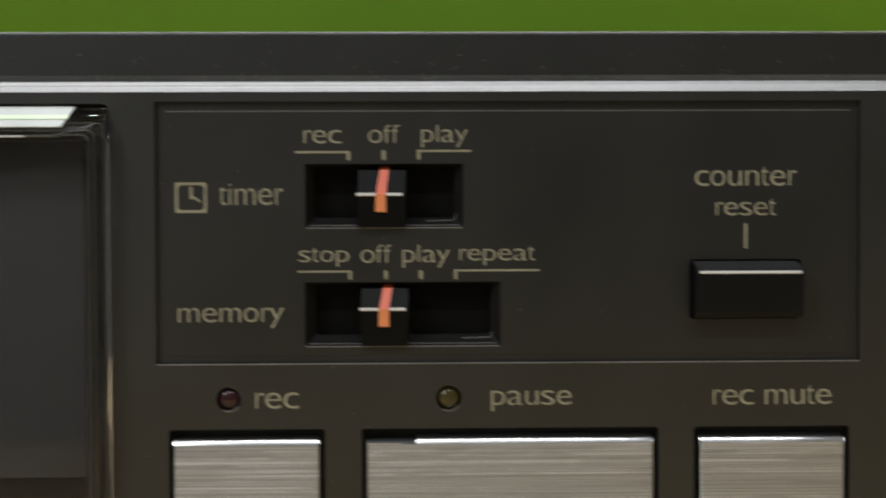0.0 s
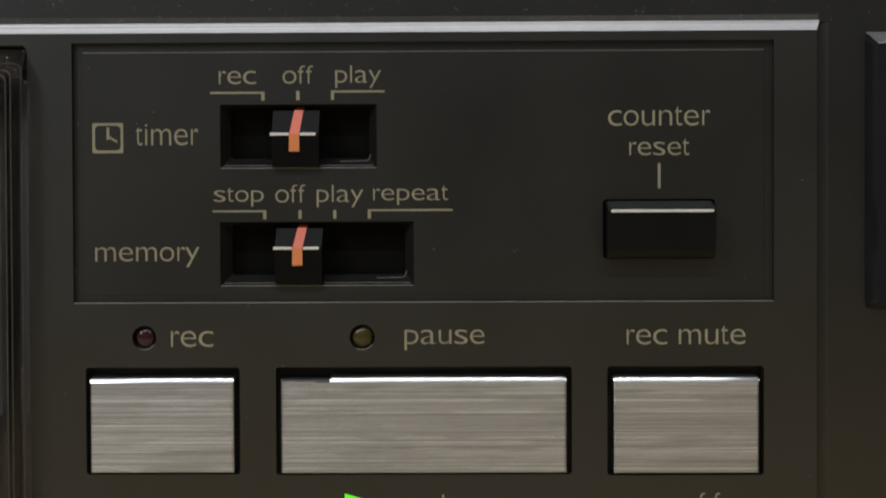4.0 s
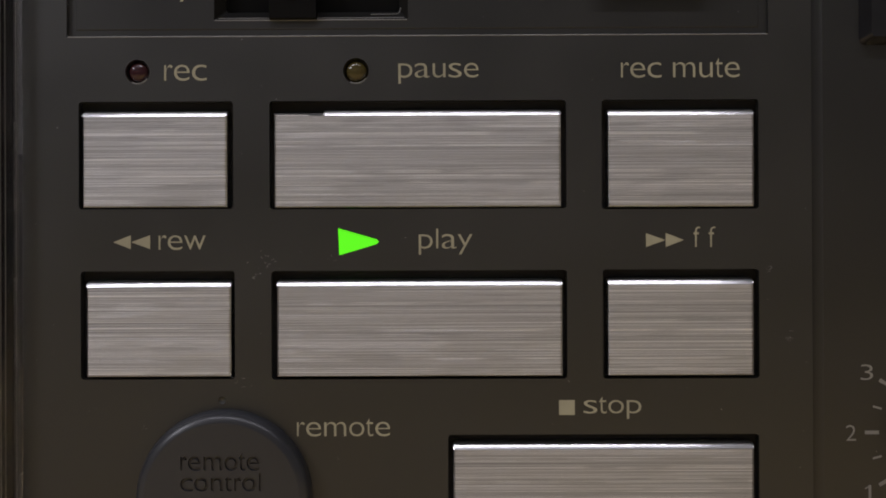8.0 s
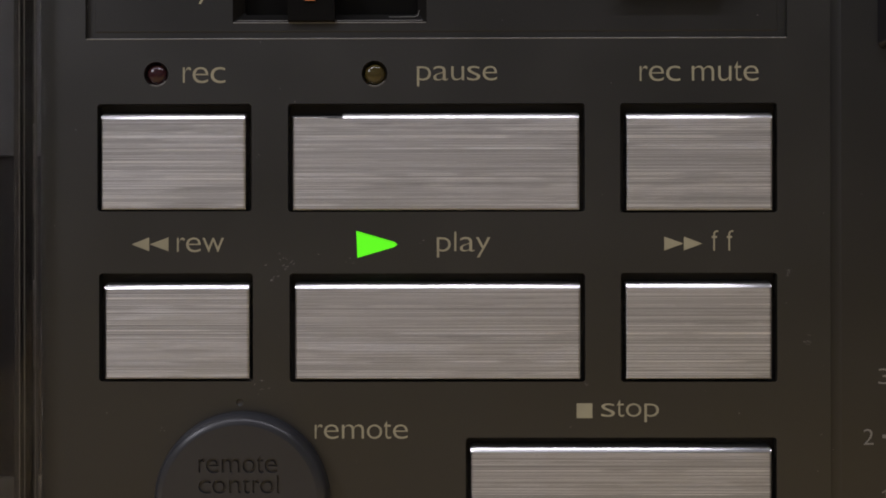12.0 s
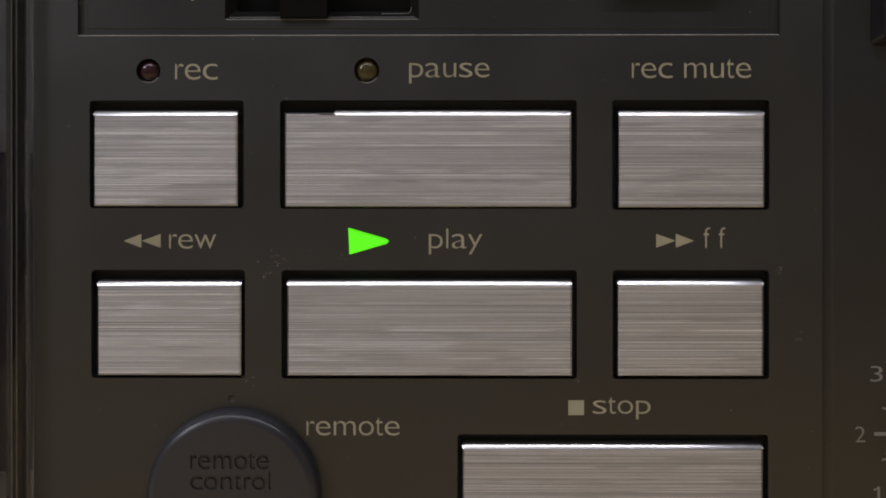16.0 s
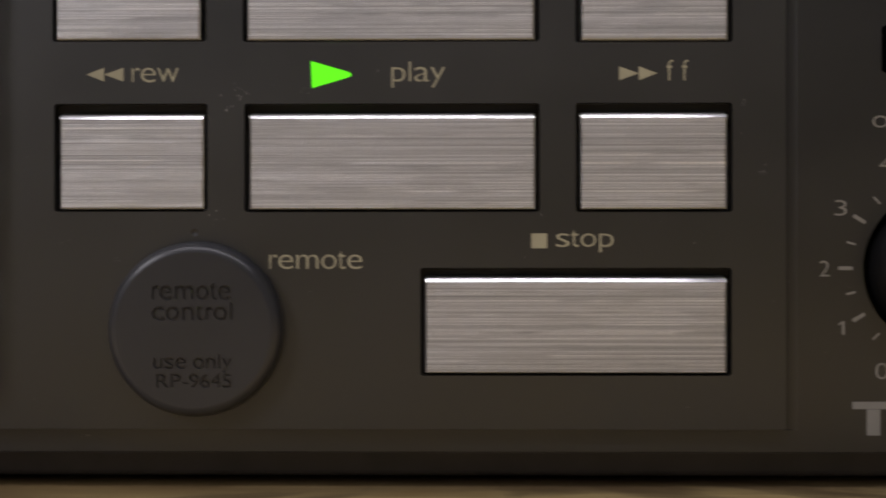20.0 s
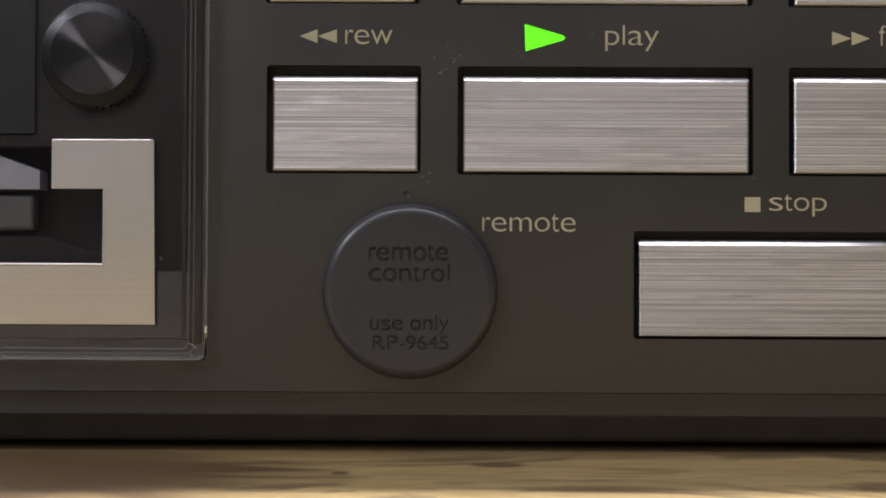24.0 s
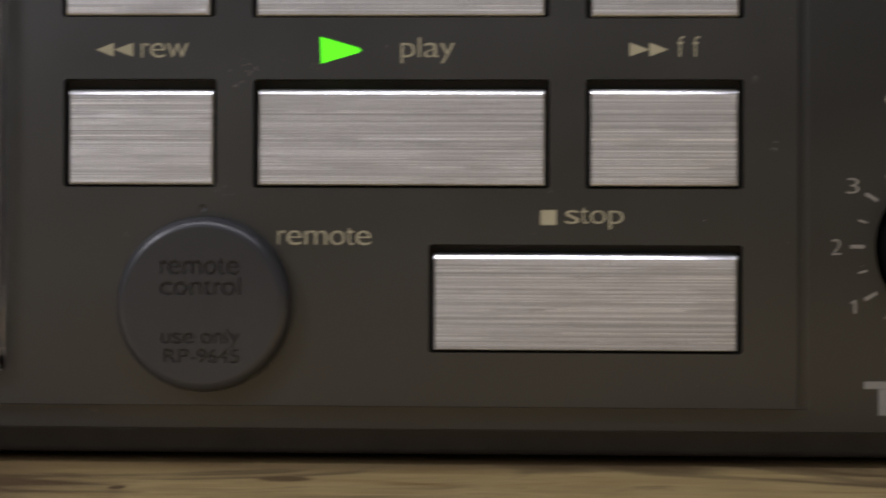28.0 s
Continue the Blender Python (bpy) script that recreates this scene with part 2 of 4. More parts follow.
for m_, a_, c_ in ((m1_, col_, fc_), (m2_, None, kc_)):
    m_.data_type, m_.blend_type = "RGBA", "MULTIPLY"
    m_.inputs[0].default_value = 1.0
    l_.new(a_ or m1_.outputs[2], m_.inputs[6])
    l_.new(c_, m_.inputs[7])
wood_colour = m2_.outputs[2]
# old brown stains in the wood, and the deck's shade put into its colour: centre, half length, half width
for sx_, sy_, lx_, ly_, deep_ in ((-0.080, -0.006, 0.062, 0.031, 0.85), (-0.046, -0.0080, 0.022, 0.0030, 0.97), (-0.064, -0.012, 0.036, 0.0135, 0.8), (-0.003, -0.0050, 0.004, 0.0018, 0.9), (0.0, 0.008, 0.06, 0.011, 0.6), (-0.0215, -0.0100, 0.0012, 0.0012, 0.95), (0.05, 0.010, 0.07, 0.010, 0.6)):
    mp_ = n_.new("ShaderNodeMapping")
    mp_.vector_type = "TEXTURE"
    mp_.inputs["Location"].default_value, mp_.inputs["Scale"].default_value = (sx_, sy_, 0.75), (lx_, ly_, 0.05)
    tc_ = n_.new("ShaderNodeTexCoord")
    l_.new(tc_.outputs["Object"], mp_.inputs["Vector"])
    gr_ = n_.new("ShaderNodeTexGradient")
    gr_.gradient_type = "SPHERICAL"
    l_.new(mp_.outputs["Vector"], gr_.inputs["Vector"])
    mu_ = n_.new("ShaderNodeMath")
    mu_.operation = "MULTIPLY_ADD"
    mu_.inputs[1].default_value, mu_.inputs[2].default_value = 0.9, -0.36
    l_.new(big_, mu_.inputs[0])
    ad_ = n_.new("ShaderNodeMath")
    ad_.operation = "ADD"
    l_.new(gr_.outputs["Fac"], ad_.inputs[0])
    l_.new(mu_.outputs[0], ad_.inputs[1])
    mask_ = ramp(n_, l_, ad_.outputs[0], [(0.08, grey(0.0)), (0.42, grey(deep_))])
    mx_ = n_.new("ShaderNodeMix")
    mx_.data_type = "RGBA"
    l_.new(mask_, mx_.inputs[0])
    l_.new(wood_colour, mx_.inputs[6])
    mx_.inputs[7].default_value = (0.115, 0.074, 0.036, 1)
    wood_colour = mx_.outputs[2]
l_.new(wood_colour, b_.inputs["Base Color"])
bump(n_, l_, b_, fine_, 0.4, 0.00008)

GREEN_WALL, n_, l_, b_ = material("green_wall_paint", 0.7)
l_.new(ramp(n_, l_, noise_node(n_, l_, coords(n_, l_), 6, 5), [(0.3, (0.087, 0.174, 0.005)), (0.7, (0.110, 0.213, 0.008))]), b_.inputs["Base Color"])
b_.inputs["Specular IOR Level"].default_value = 0.15
bump(n_, l_, b_, noise_node(n_, l_, coords(n_, l_), 300, 3), 0.18, 0.0003)
WALL = plain("white_wall_paint", (0.16, 0.152, 0.148), 0.8)
FLOOR = plain("grey_floor", (0.14, 0.13, 0.12), 0.6)


# ---- mesh helpers; all deck measures in millimetres ----
def box(bm, x0, x1, y0, y1, z0, z1, bevel=0.0, segments=2):
    r = bmesh.ops.create_cube(bm, size=1.0)
    bmesh.ops.transform(bm, matrix=Matrix.Translation(((x0 + x1) / 2, (y0 + y1) / 2, (z0 + z1) / 2)) @ Matrix.Diagonal((x1 - x0, y1 - y0, z1 - z0, 1)), verts=r["verts"])
    if bevel:
        edges = list({e for v in r["verts"] for e in v.link_edges})
        bmesh.ops.bevel(bm, geom=edges, offset=bevel, segments=segments, profile=0.5, affect="EDGES")
    return bm


def solid(rings):
    """A closed body from rings of corners, each ring with the same count, capped at both ends."""
    bm = bmesh.new()
    vs = [[bm.verts.new(p) for p in ring] for ring in rings]
    k = len(vs[0])
    for a, b in zip(vs, vs[1:]):
        for i in range(k):
            bm.faces.new((a[i], a[(i + 1) % k], b[(i + 1) % k], b[i]))
    bm.faces.new(vs[0][::-1])
    bm.faces.new(vs[-1])
    bmesh.ops.recalc_face_normals(bm, faces=bm.faces[:])
    return bm


def rect(x0, x1, z0, z1, y):
    return [(x0, y, z0), (x1, y, z0), (x1, y, z1), (x0, y, z1)]


def rounded(x0, x1, z0, z1, y, r, k=5):
    out = []
    for cx, cz, a0 in ((x1 - r, z0 + r, -90), (x1 - r, z1 - r, 0), (x0 + r, z1 - r, 90), (x0 + r, z0 + r, 180)):
        for i in range(k + 1):
            a = radians(a0 + 90 * i / k)
            out.append((cx + r * math.cos(a), y, cz + r * math.sin(a)))
    return out


def disc(cx, cz, r, y, k=64):
    return [(cx + r * math.cos(2 * math.pi * i / k), y, cz + r * math.sin(2 * math.pi * i / k)) for i in range(k)]


def lathe(cx, cz, profile, k=64):
    """A turned body about a line that runs into the panel: (radius, depth) from front to back."""
    return solid([disc(cx, cz, r, y, k) for r, y in profile])


def prism(corners, y0, y1):
    """A slab from a flat outline (x, z)."""
    return solid([[(x, y0, z) for x, z in corners], [(x, y1, z) for x, z in corners]])


def joined(*bms):
    out = bmesh.new()
    for b in bms:
        me = bpy.data.meshes.new("tmp")
        b.to_mesh(me)
        out.from_mesh(me)
        b.free()
        bpy.data.meshes.remove(me)
    return out


def cut(bm, *cutters, overlapping=False):
    """The body bm less the cutters."""
    ma, mb = bpy.data.meshes.new("a"), bpy.data.meshes.new("b")
    tool = joined(*cutters)
    bm.to_mesh(ma), tool.to_mesh(mb)
    bm.free(), tool.free()
    a, b = new("a", ma), new("b", mb)
    mod = a.modifiers.new("cut", "BOOLEAN")
    mod.operation, mod.object, mod.solver, mod.use_self = "DIFFERENCE", b, "EXACT", overlapping
    out = bmesh.new()
    out.from_object(a, bpy.context.evaluated_depsgraph_get())
    for o, me in ((a, ma), (b, mb)):
        bpy.data.objects.remove(o)
        bpy.data.meshes.remove(me)
    return out


def part(name, bm, mat, parent, label="", smooth=None):
    me = bpy.data.meshes.new(name)
    bmesh.ops.scale(bm, vec=(MM, MM, MM), verts=bm.verts[:])
    if smooth is not None:
        for f in bm.faces:
            f.smooth = len(f.verts) < 6
        for e in bm.edges:
            if len(e.link_faces) == 2 and e.calc_face_angle(0) > radians(smooth):
                e.smooth = False
    bm.to_mesh(me)
    bm.free()
    me.materials.append(mat)
    ob = new(name, me)
    ob.parent = parent
    return tagged(ob, label)


def flat_text(text, weight):
    cu = bpy.data.curves.new("text", "FONT")
    cu.body, cu.extrude, cu.resolution_u, cu.offset = text, 0.5, 4, weight
    ob = new("text", cu)
    bm = bmesh.new()
    me = bpy.data.meshes.new_from_object(ob.evaluated_get(bpy.context.evaluated_depsgraph_get()))
    bm.from_mesh(me)
    bpy.data.meshes.remove(me)
    bpy.data.objects.remove(ob)
    bpy.data.curves.remove(cu)
    bmesh.ops.remove_doubles(bm, verts=bm.verts[:], dist=1e-5)
    return bm


def height_of(letter):
    bm = flat_text(letter, 0.0)
    top = max(v.co.y for v in bm.verts)
    bm.free()
    return top


X_HEIGHT = height_of("x")


# left edge, right edge and advance of each small letter and figure in a grotesque, in thousandths of the size
WIDTHS = {"a": (36, 530, 556), "b": (58, 517, 556), "c": (30, 477, 500), "e": (40, 515, 556), "f": (14, 262, 278), "i": (67, 155, 222),
          "k": (67, 501, 500), "l": (67, 155, 222), "m": (65, 769, 833), "n": (65, 491, 556), "o": (35, 521, 556), "p": (58, 517, 556),
          "r": (77, 332, 333), "s": (32, 464, 500), "t": (14, 257, 278), "u": (68, 489, 556), "w": (14, 709, 722), "y": (11, 489, 500),
          "R": (79, 700, 722), "P": (79, 622, 667), "-": (44, 290, 333), "9": (38, 514, 556), "6": (38, 518, 556), "4": (25, 523, 556), "5": (32, 514, 556)}


def glyphs(text, x0, x1, z0, z1, y, thick=0.03, weight=0.0):
    """Lettering in the built-in font, fitted into x0..x1 and z0..z1, from depth y to y - thick.
    Small letters get the proportions of a grotesque: feet 0.21, bodies 0.53 and stems 0.72 of the size, each letter its own width."""
    bm, pen, ends = bmesh.new(), 0.0, [1e9, -1e9]
    for letter in text:
        if letter == " ":
            pen += 0.278
            continue
        one = flat_text(letter, weight)
        u0, u1 = min(v.co.x for v in one.verts), max(v.co.x for v in one.verts)
        left, right, advance = WIDTHS[letter] if letter in WIDTHS else (40, 515, 556)
        left, right = pen + left / 1000, pen + right / 1000
        if letter in "il1":
            mid, half = (left + right) / 2, (u1 - u0) / 2
            left, right = mid - half, mid + half
        for v in one.verts:
            v.co.x = left + (v.co.x - u0) / (u1 - u0) * (right - left)
        ends = [min(ends[0], left), max(ends[1], right)]
        pen += advance / 1000
        bm = joined(bm, one)
    ax, bx = ends
    ay, by = min(v.co.y for v in bm.verts), max(v.co.y for v in bm.verts)
    knots = [(ay, z0), (by, z1)]
    if text.replace(" ", "").islower():
        stem = 0.72 if set(text) & set("bdfhkl") else 0.67 if "t" in text else 0.53
        foot = 0.21 if set(text) & set("gpqy") else 0.0
        zb = z0 + (z1 - z0) * foot / (foot + stem)
        knots = [(ay, z0)] if foot else []
        knots.append((0.0 if foot else ay, zb))
        if stem > 0.6:
            knots.append((X_HEIGHT, zb + (z1 - zb) * 0.53 / stem))
        knots.append((by, z1))
    for v in bm.verts:
        for (p, zp), (q, zq) in zip(knots, knots[1:]):
            if v.co.y <= q or q == knots[-1][0]:
                h = zp + (v.co.y - p) / (q - p) * (zq - zp)
                break
        u, d = (v.co.x - ax) / (bx - ax), v.co.z + 0.5
        v.co = (x0 + u * (x1 - x0), y - d * thick, h)
    bmesh.ops.recalc_face_normals(bm, faces=bm.faces[:])
    return bm


def bead(points, r):
    cu = bpy.data.curves.new("bead", "CURVE")
    cu.dimensions, cu.bevel_depth, cu.bevel_resolution = "3D", r, 2
    sp = cu.splines.new("POLY")
    sp.points.add(len(points) - 1)
    for p, q in zip(sp.points, points):
        p.co = (*q, 1)
    ob = new("bead", cu)
    me = bpy.data.meshes.new_from_object(ob.evaluated_get(bpy.context.evaluated_depsgraph_get()))
    bm = bmesh.new()
    bm.from_mesh(me)
    bpy.data.objects.remove(ob), bpy.data.curves.remove(cu), bpy.data.meshes.remove(me)
    return bm


LEAN = 0.055


def sunk_glyphs(text, x0, x1, z0, z1, y):
    """A cutter for lettering sunk into a face at depth y, with sides that lean outwards."""
    bm = glyphs(text, x0, x1, z0, z1, y + 0.34, 0.37, -0.004)
    bm.normal_update()
    front = [v for v in bm.verts if v.co.y < y]
    moves = []
    for v in front:
        ns = [f.normal for f in v.link_faces if abs(f.normal.y) < 0.5]
        out = sum(ns, Vector((0, 0, 0)))
        if ns and all(p.dot(q) > 0.6 for p in ns for q in ns):
            moves.append((v, out.normalized() * LEAN))
    for v, d in moves:
        v.co.x += d.x
        v.co.z += d.z
    return bm


# ---- the room ----
def slab(name, x0, x1, y0, y1, z0, z1, mat, label, category):
    bm = box(bmesh.new(), x0 / MM, x1 / MM, y0 / MM, y1 / MM, z0 / MM, z1 / MM)
    return tagged(part(name, bm, mat, None), label, category, kind="structure")


slab("floor", -1.6, 1.6, -1.9, 0.6, -0.1, 0.0, FLOOR, "plain grey floor under the table", "floor")
slab("ceiling", -1.6, 1.6, -1.9, 0.6, 2.5, 2.6, WALL, "plain grey ceiling", "ceiling")
slab("wall_north", -1.6, 1.6, 0.42, 0.6, 0.0, 2.5, GREEN_WALL, "bright green painted wall behind the deck", "wall")
slab("wall_south", -1.6, 1.6, -1.9, -1.8, 0.0, 2.5, WALL, "plain grey wall", "wall")
slab("wall_east", 1.5, 1.6, -1.8, 0.42, 0.0, 2.5, WALL, "plain grey wall", "wall")
west_bm = cut(box(bmesh.new(), -1600, -1500, -1800, 420, 0, 2500), box(bmesh.new(), -1700, -1400, -1600, -700, 1600, 2300))
tagged(part("wall_west", west_bm, WALL, None), "plain grey wall with a window", "wall", kind="structure")
window_1 = tagged(new("window_1"), "white framed window in the side wall", "window", kind="structure")
part("window_frame", cut(box(bmesh.new(), -1580, -1530, -1599, -701, 1601, 2299), box(bmesh.new(), -1700, -1400, -1550, -750, 1650, 2250)), WALL, window_1)

for at, half in ((LAMP, 790), (LAMP_2, 1040)):
    ceiling_lamp = tagged(new("ceiling_lamp"), "long white ceiling lamp hanging over the table", "lamp", "ceiling lamps")
    ceiling_lamp.location = (at[0], at[1], 2.5)
    part("housing", box(bmesh.new(), -half, half, -95, 95, -185, -150, 6), WALL, ceiling_lamp)
    for hx in (-half + 150, half - 150):
        part("hanger", box(bmesh.new(), hx - 8, hx + 8, -8, 8, -152, 0, 2), WALL, ceiling_lamp)

table = tagged(new("table"), "pale pine wooden table with visible grain", "table")
table.location = (0, 0, 0)
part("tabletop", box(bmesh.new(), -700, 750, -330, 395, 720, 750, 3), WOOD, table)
for lx in (-660, 710):
    for ly in (-290, 355):
        part("leg", box(bmesh.new(), lx - 25, lx + 25, ly - 25, ly + 25, 0, 720, 3), WOOD, table)

# ---- the cassette deck ----
deck = tagged(new("cassette_deck"), "dark grey cassette deck with brushed aluminium buttons standing on the table", "cassette deck")
deck.location = (0, 0, DECK)
LEFT, RIGHT = -196.0, 234.0
STEP = 1.2            # the raised panel stands this far before the base
FLOOR_Y = 0.42         # the sunk timer field

# outer case, behind the front
part("case", box(bmesh.new(), LEFT + 2, RIGHT - 2, 9, 300, 8.5, 120.6, 0.8), BASE, deck, "dark grey sheet metal case")
for fx in (LEFT + 45, RIGHT - 45):
    for fy in (40, 260):
        part("foot", box(bmesh.new(), fx - 12, fx + 12, fy - 12, fy + 12, 2.3, 8.6, 1.0), FOOT, deck)

# added body that keeps the gap under the case from going black
pan = part("added_pan", joined(box(bmesh.new(), LEFT + 6, RIGHT - 6, 7.0, 9.2, 2.9, 7.12, 0.8, 3), box(bmesh.new(), LEFT + 6, RIGHT - 6, 9.3, 296, 4.2, 8.4, 0.6)), PAN, deck, "added dark grey pan that lightens the gap under the case")
part("pale_spot", solid([rounded(-27.9, -24.9, 6.05, 6.45, 6.93, 0.19), rounded(-28.3, -24.5, 5.85, 6.65, 7.0, 0.38), rounded(-28.3, -24.5, 5.85, 6.65, 7.4, 0.38)]), GREY_PART, pan, "paler spot on the pan")

KNOB = (79.35, 30.34)
base_bm = box(bmesh.new(), LEFT, RIGHT, STEP, 9.2, 7.13, 121.72, 0.25)
base_bm = cut(base_bm,
              box(bmesh.new(), -150, 57, -1, 8.0, 12.2, 113.4),
              solid([rounded(71.8, 98, 54.9, 60.85, -1, 0.5), rounded(71.8, 98, 54.9, 60.85, 7, 0.5)]),
              lathe(*KNOB, [(9.9, -1), (9.9, 6)]),
              # channel cut beside the panel to darken like the shadow of its step
              solid([[(x, y, 10.1) for x, y in ((58.95, -1), (61.3, -1), (61.3, STEP), (59.7, 1.72), (58.95, 1.78))], [(x, y, 115.4) for x, y in ((58.95, -1), (61.3, -1), (61.3, STEP), (59.7, 1.72), (58.95, 1.78))]]),
              box(bmesh.new(), LEFT + 3, 58.9, -1, 1.5, 10.12, 11.5))
base = part("base_plate", base_bm, BASE, deck, "dark grey base of the front with a thin upper edge, its glint put into a bright strip")

# glint along the base's rounded top, given as a bright strip
part("upper_edge", box(bmesh.new(), LEFT + 0.5, RIGHT - 0.5, STEP - 0.01, STEP + 0.6, 121.62, 121.76, 0.05), TRIM, base, "thin upper edge, its glint put into a bright strip")

# raised panel
BUTTONS = {
    "rec_button": (-32.15, -12.80, 58.85, 72.32, -31.66, -13.50, 59.10, 71.20),
    "pause_button": (-8.26, 28.86, 58.75, 72.31, -7.68, 28.20, 59.00, 71.22),
    "rec_mute_button": (33.28, 52.87, 58.60, 72.30, 34.00, 52.22, 58.92, 71.15),
    "rewind_button": (-31.95, -12.65, 37.55, 51.10, -31.20, -13.06, 37.92, 49.90),
    "play_button": (-8.08, 28.88, 37.48, 51.06, -7.40, 28.30, 37.88, 49.95),
    "fast_forward_button": (33.34, 52.84, 37.45, 51.08, 33.90, 52.10, 37.88, 50.00),
    "stop_button": (13.95, 52.74, 17.05, 30.52, 14.55, 52.05, 17.42, 29.50),
}
LEDS = ((-24.75, 76.05, 1.50, 1.30, LED_RED, "dark red unlit lamp"), (2.61, 76.05, 1.58, 1.36, LED_AMBER, "amber unlit lamp"))
X1 = 59.45
panel_bm = solid([
    [(LEFT + 3, 0.0, 10.35), (X1, 0.0, 10.35), (X1, 0.0, 114.15), (LEFT + 3, 0.0, 114.15)],
    [(LEFT + 3, STEP - 0.02, 10.35), (X1 + 0.05, STEP - 0.02, 10.35), (X1 + 0.05, STEP - 0.02, 114.16), (LEFT + 3, STEP - 0.02, 114.16)],
])
tools = [solid([rounded(a, b, c, d, -1, 0.45), rounded(a, b, c, d, 3, 0.45)]) for a, b, c, d, *_ in BUTTONS.values()]
tools += [lathe(x, z, [(r + 0.12, -0.3), (r + 0.12, 0.0), (r - 0.10, 0.35), (r - 0.12, 3)], 40) for x, z, r, *_ in LEDS]
tools.append(solid([rect(-33.61, 54.12, 80.40, 112.99, -0.4), rect(-33.61, 54.12, 80.40, 112.99, 3)]))
tools.append(solid([rounded(-145, -39.2, 14.15, 112.75, -1, 0.9), rounded(-145, -39.2, 14.15, 112.75, 3, 0.9)]))
tools.append(lathe(-14.3, 34.93, [(0.46, -1), (0.46, 0.0), (0.36, 0.10), (0.1, 0.16)], 24))
tools.append(prism([(0.26, 56.42), (0.40, 52.96), (5.1, 54.35), (5.42, 54.68), (5.1, 55.0)], -1, 3))
panel = part("front_panel", cut(panel_bm, *tools), PANEL, deck, "dark grey painted front panel")
TRIM_EDGE = ((0.0, 114.17), (0.02, 114.20), (0.66, 115.50), (0.74, 115.58), (STEP + 0.02, 115.61), (STEP + 0.02, 114.17))
part("panel_trim", solid([[(LEFT + 3, y, z) for y, z in TRIM_EDGE], [(X1 + (z - 114.17) * 0.4, y, z) for y, z in TRIM_EDGE]]), TRIM, deck, "bright bevelled metal edge along the panel's top")
part("dusty_ledge", box(bmesh.new(), LEFT + 3, X1 + 0.6, STEP - 0.05, STEP + 0.2, 115.62, 116.35, 0.03), LEDGE, base, "dusty narrow ledge above the bright edge")
part("chassis", box(bmesh.new(), -148, 56, 7.4, 7.9, 13, 113), BLACK_MATT, deck, "black chassis behind the openings")

# added backing: makes the button gaps shallower and so less black
part("button_backing", box(bmesh.new(), -36, 56, 2.0, 2.3, 14, 79.4), BLACK_MATT, deck, "added black plate that lightens the gaps round the buttons")

# buttons: brushed face, polished upper bevel
for name, (_, _, _, _, a, b, c, d) in BUTTONS.items():
    F = -0.25
    body = part(name, solid([
        rect(a + 0.28, b - 0.28, c + 0.16, d - 0.82, F),
        rect(a + 0.10, b - 0.05, c + 0.02, d - 0.75, F + 0.14),
        rect(a, b, c, d - 0.46, F + 0.6),
        rect(a, b, c, d - 0.46, 6.9)]), BUTTON, deck, "brushed aluminium push button")
    bright = [(a + (6.2 if name == "pause_button" else 0.0), b, EDGE, "polished bright bevel")]
    if name == "pause_button":
        bright.append((a, a + 6.19, EDGE_DULL, "scuffed dull stretch of the bevel"))
    for u, v, mat, text in bright:
        if mat is EDGE:
            arc = [(F - 0.004, d - 0.78), (F + 0.046, d - 0.67), (F + 0.106, d - 0.55), (F + 0.176, d - 0.43), (F + 0.256, d - 0.31), (F + 0.340, d - 0.21), (F + 0.58, d - 0.12), (F + 0.95, d - 0.05), (F + 1.4, d)]
        else:
            arc = [(F - 0.004, d - 0.72), (F + 0.06, d - 0.62), (F + 0.14, d - 0.50), (F + 0.9, d - 0.42), (F + 1.1, d - 0.41), (F + 1.3, d - 0.40)]
        outline = arc + [(6.9, arc[-1][1]), (6.9, d - 0.47), (F + 1.0, d - 0.47), (F + 0.25, d - 0.74)]
        mid = d - 0.46
        part("bevel", solid([[(x, y + (0.08 if k < 1 else 0.0), mid + (z - mid) * k) for y, z in outline] for x, k in ((u + 0.02, 0.6), (u + 0.10, 0.9), (u + 0.25, 1.0), (v - 0.25, 1.0), (v - 0.10, 0.9), (v - 0.02, 0.6))]), mat, body, text, smooth=40)
    if name == "pause_button":
        part("worn_line", box(bmesh.new(), a + 0.25, a + 4.4, F - 0.02, F + 0.2, d - 0.80, d - 0.70, 0.03), EDGE, body, "thin bright line along the scuffed stretch")

# indicator lamps
for x, z, r, s, mat, text in LEDS:
    lamp_led = part("indicator_lamp", lathe(x, z, [(s * 0.12, -0.02), (s * 0.4, 0.03), (s * 0.65, 0.15), (s * 0.85, 0.34), (s, 0.7), (s, 3.0)], 40), mat, deck, text, smooth=50)
    part("ring", cut(lathe(x, z, [(r + 0.115, -0.01), (r + 0.115, 0.02), (r - 0.12, 0.40), (r - 0.12, 0.9)], 40), lathe(x, z, [(r + 0.06, -0.1), (r + 0.03, 0.02), (r - 0.2, 0.38), (r - 0.2, 1.5)], 40)), LED_RING, lamp_led, "thin metal ring", smooth=50)
    # glint on the hole's lower edge, put in as a pale bead
    part("pale_rim", bead([(x + (r - 0.02) * math.cos(radians(a)), 0.02, z + (r - 0.02) * math.sin(radians(a))) for a in range(243, 331, 8)], 0.06), RIM, lamp_led, "pale crescent drawn for the rim's glint", smooth=60)
    part("collar", cut(lathe(x, z, [(r - 0.13, 0.75), (r - 0.13, 3.0)], 40), lathe(x, z, [(s + 0.04, 0), (s + 0.04, 4)], 40)), BLACK, lamp_led)
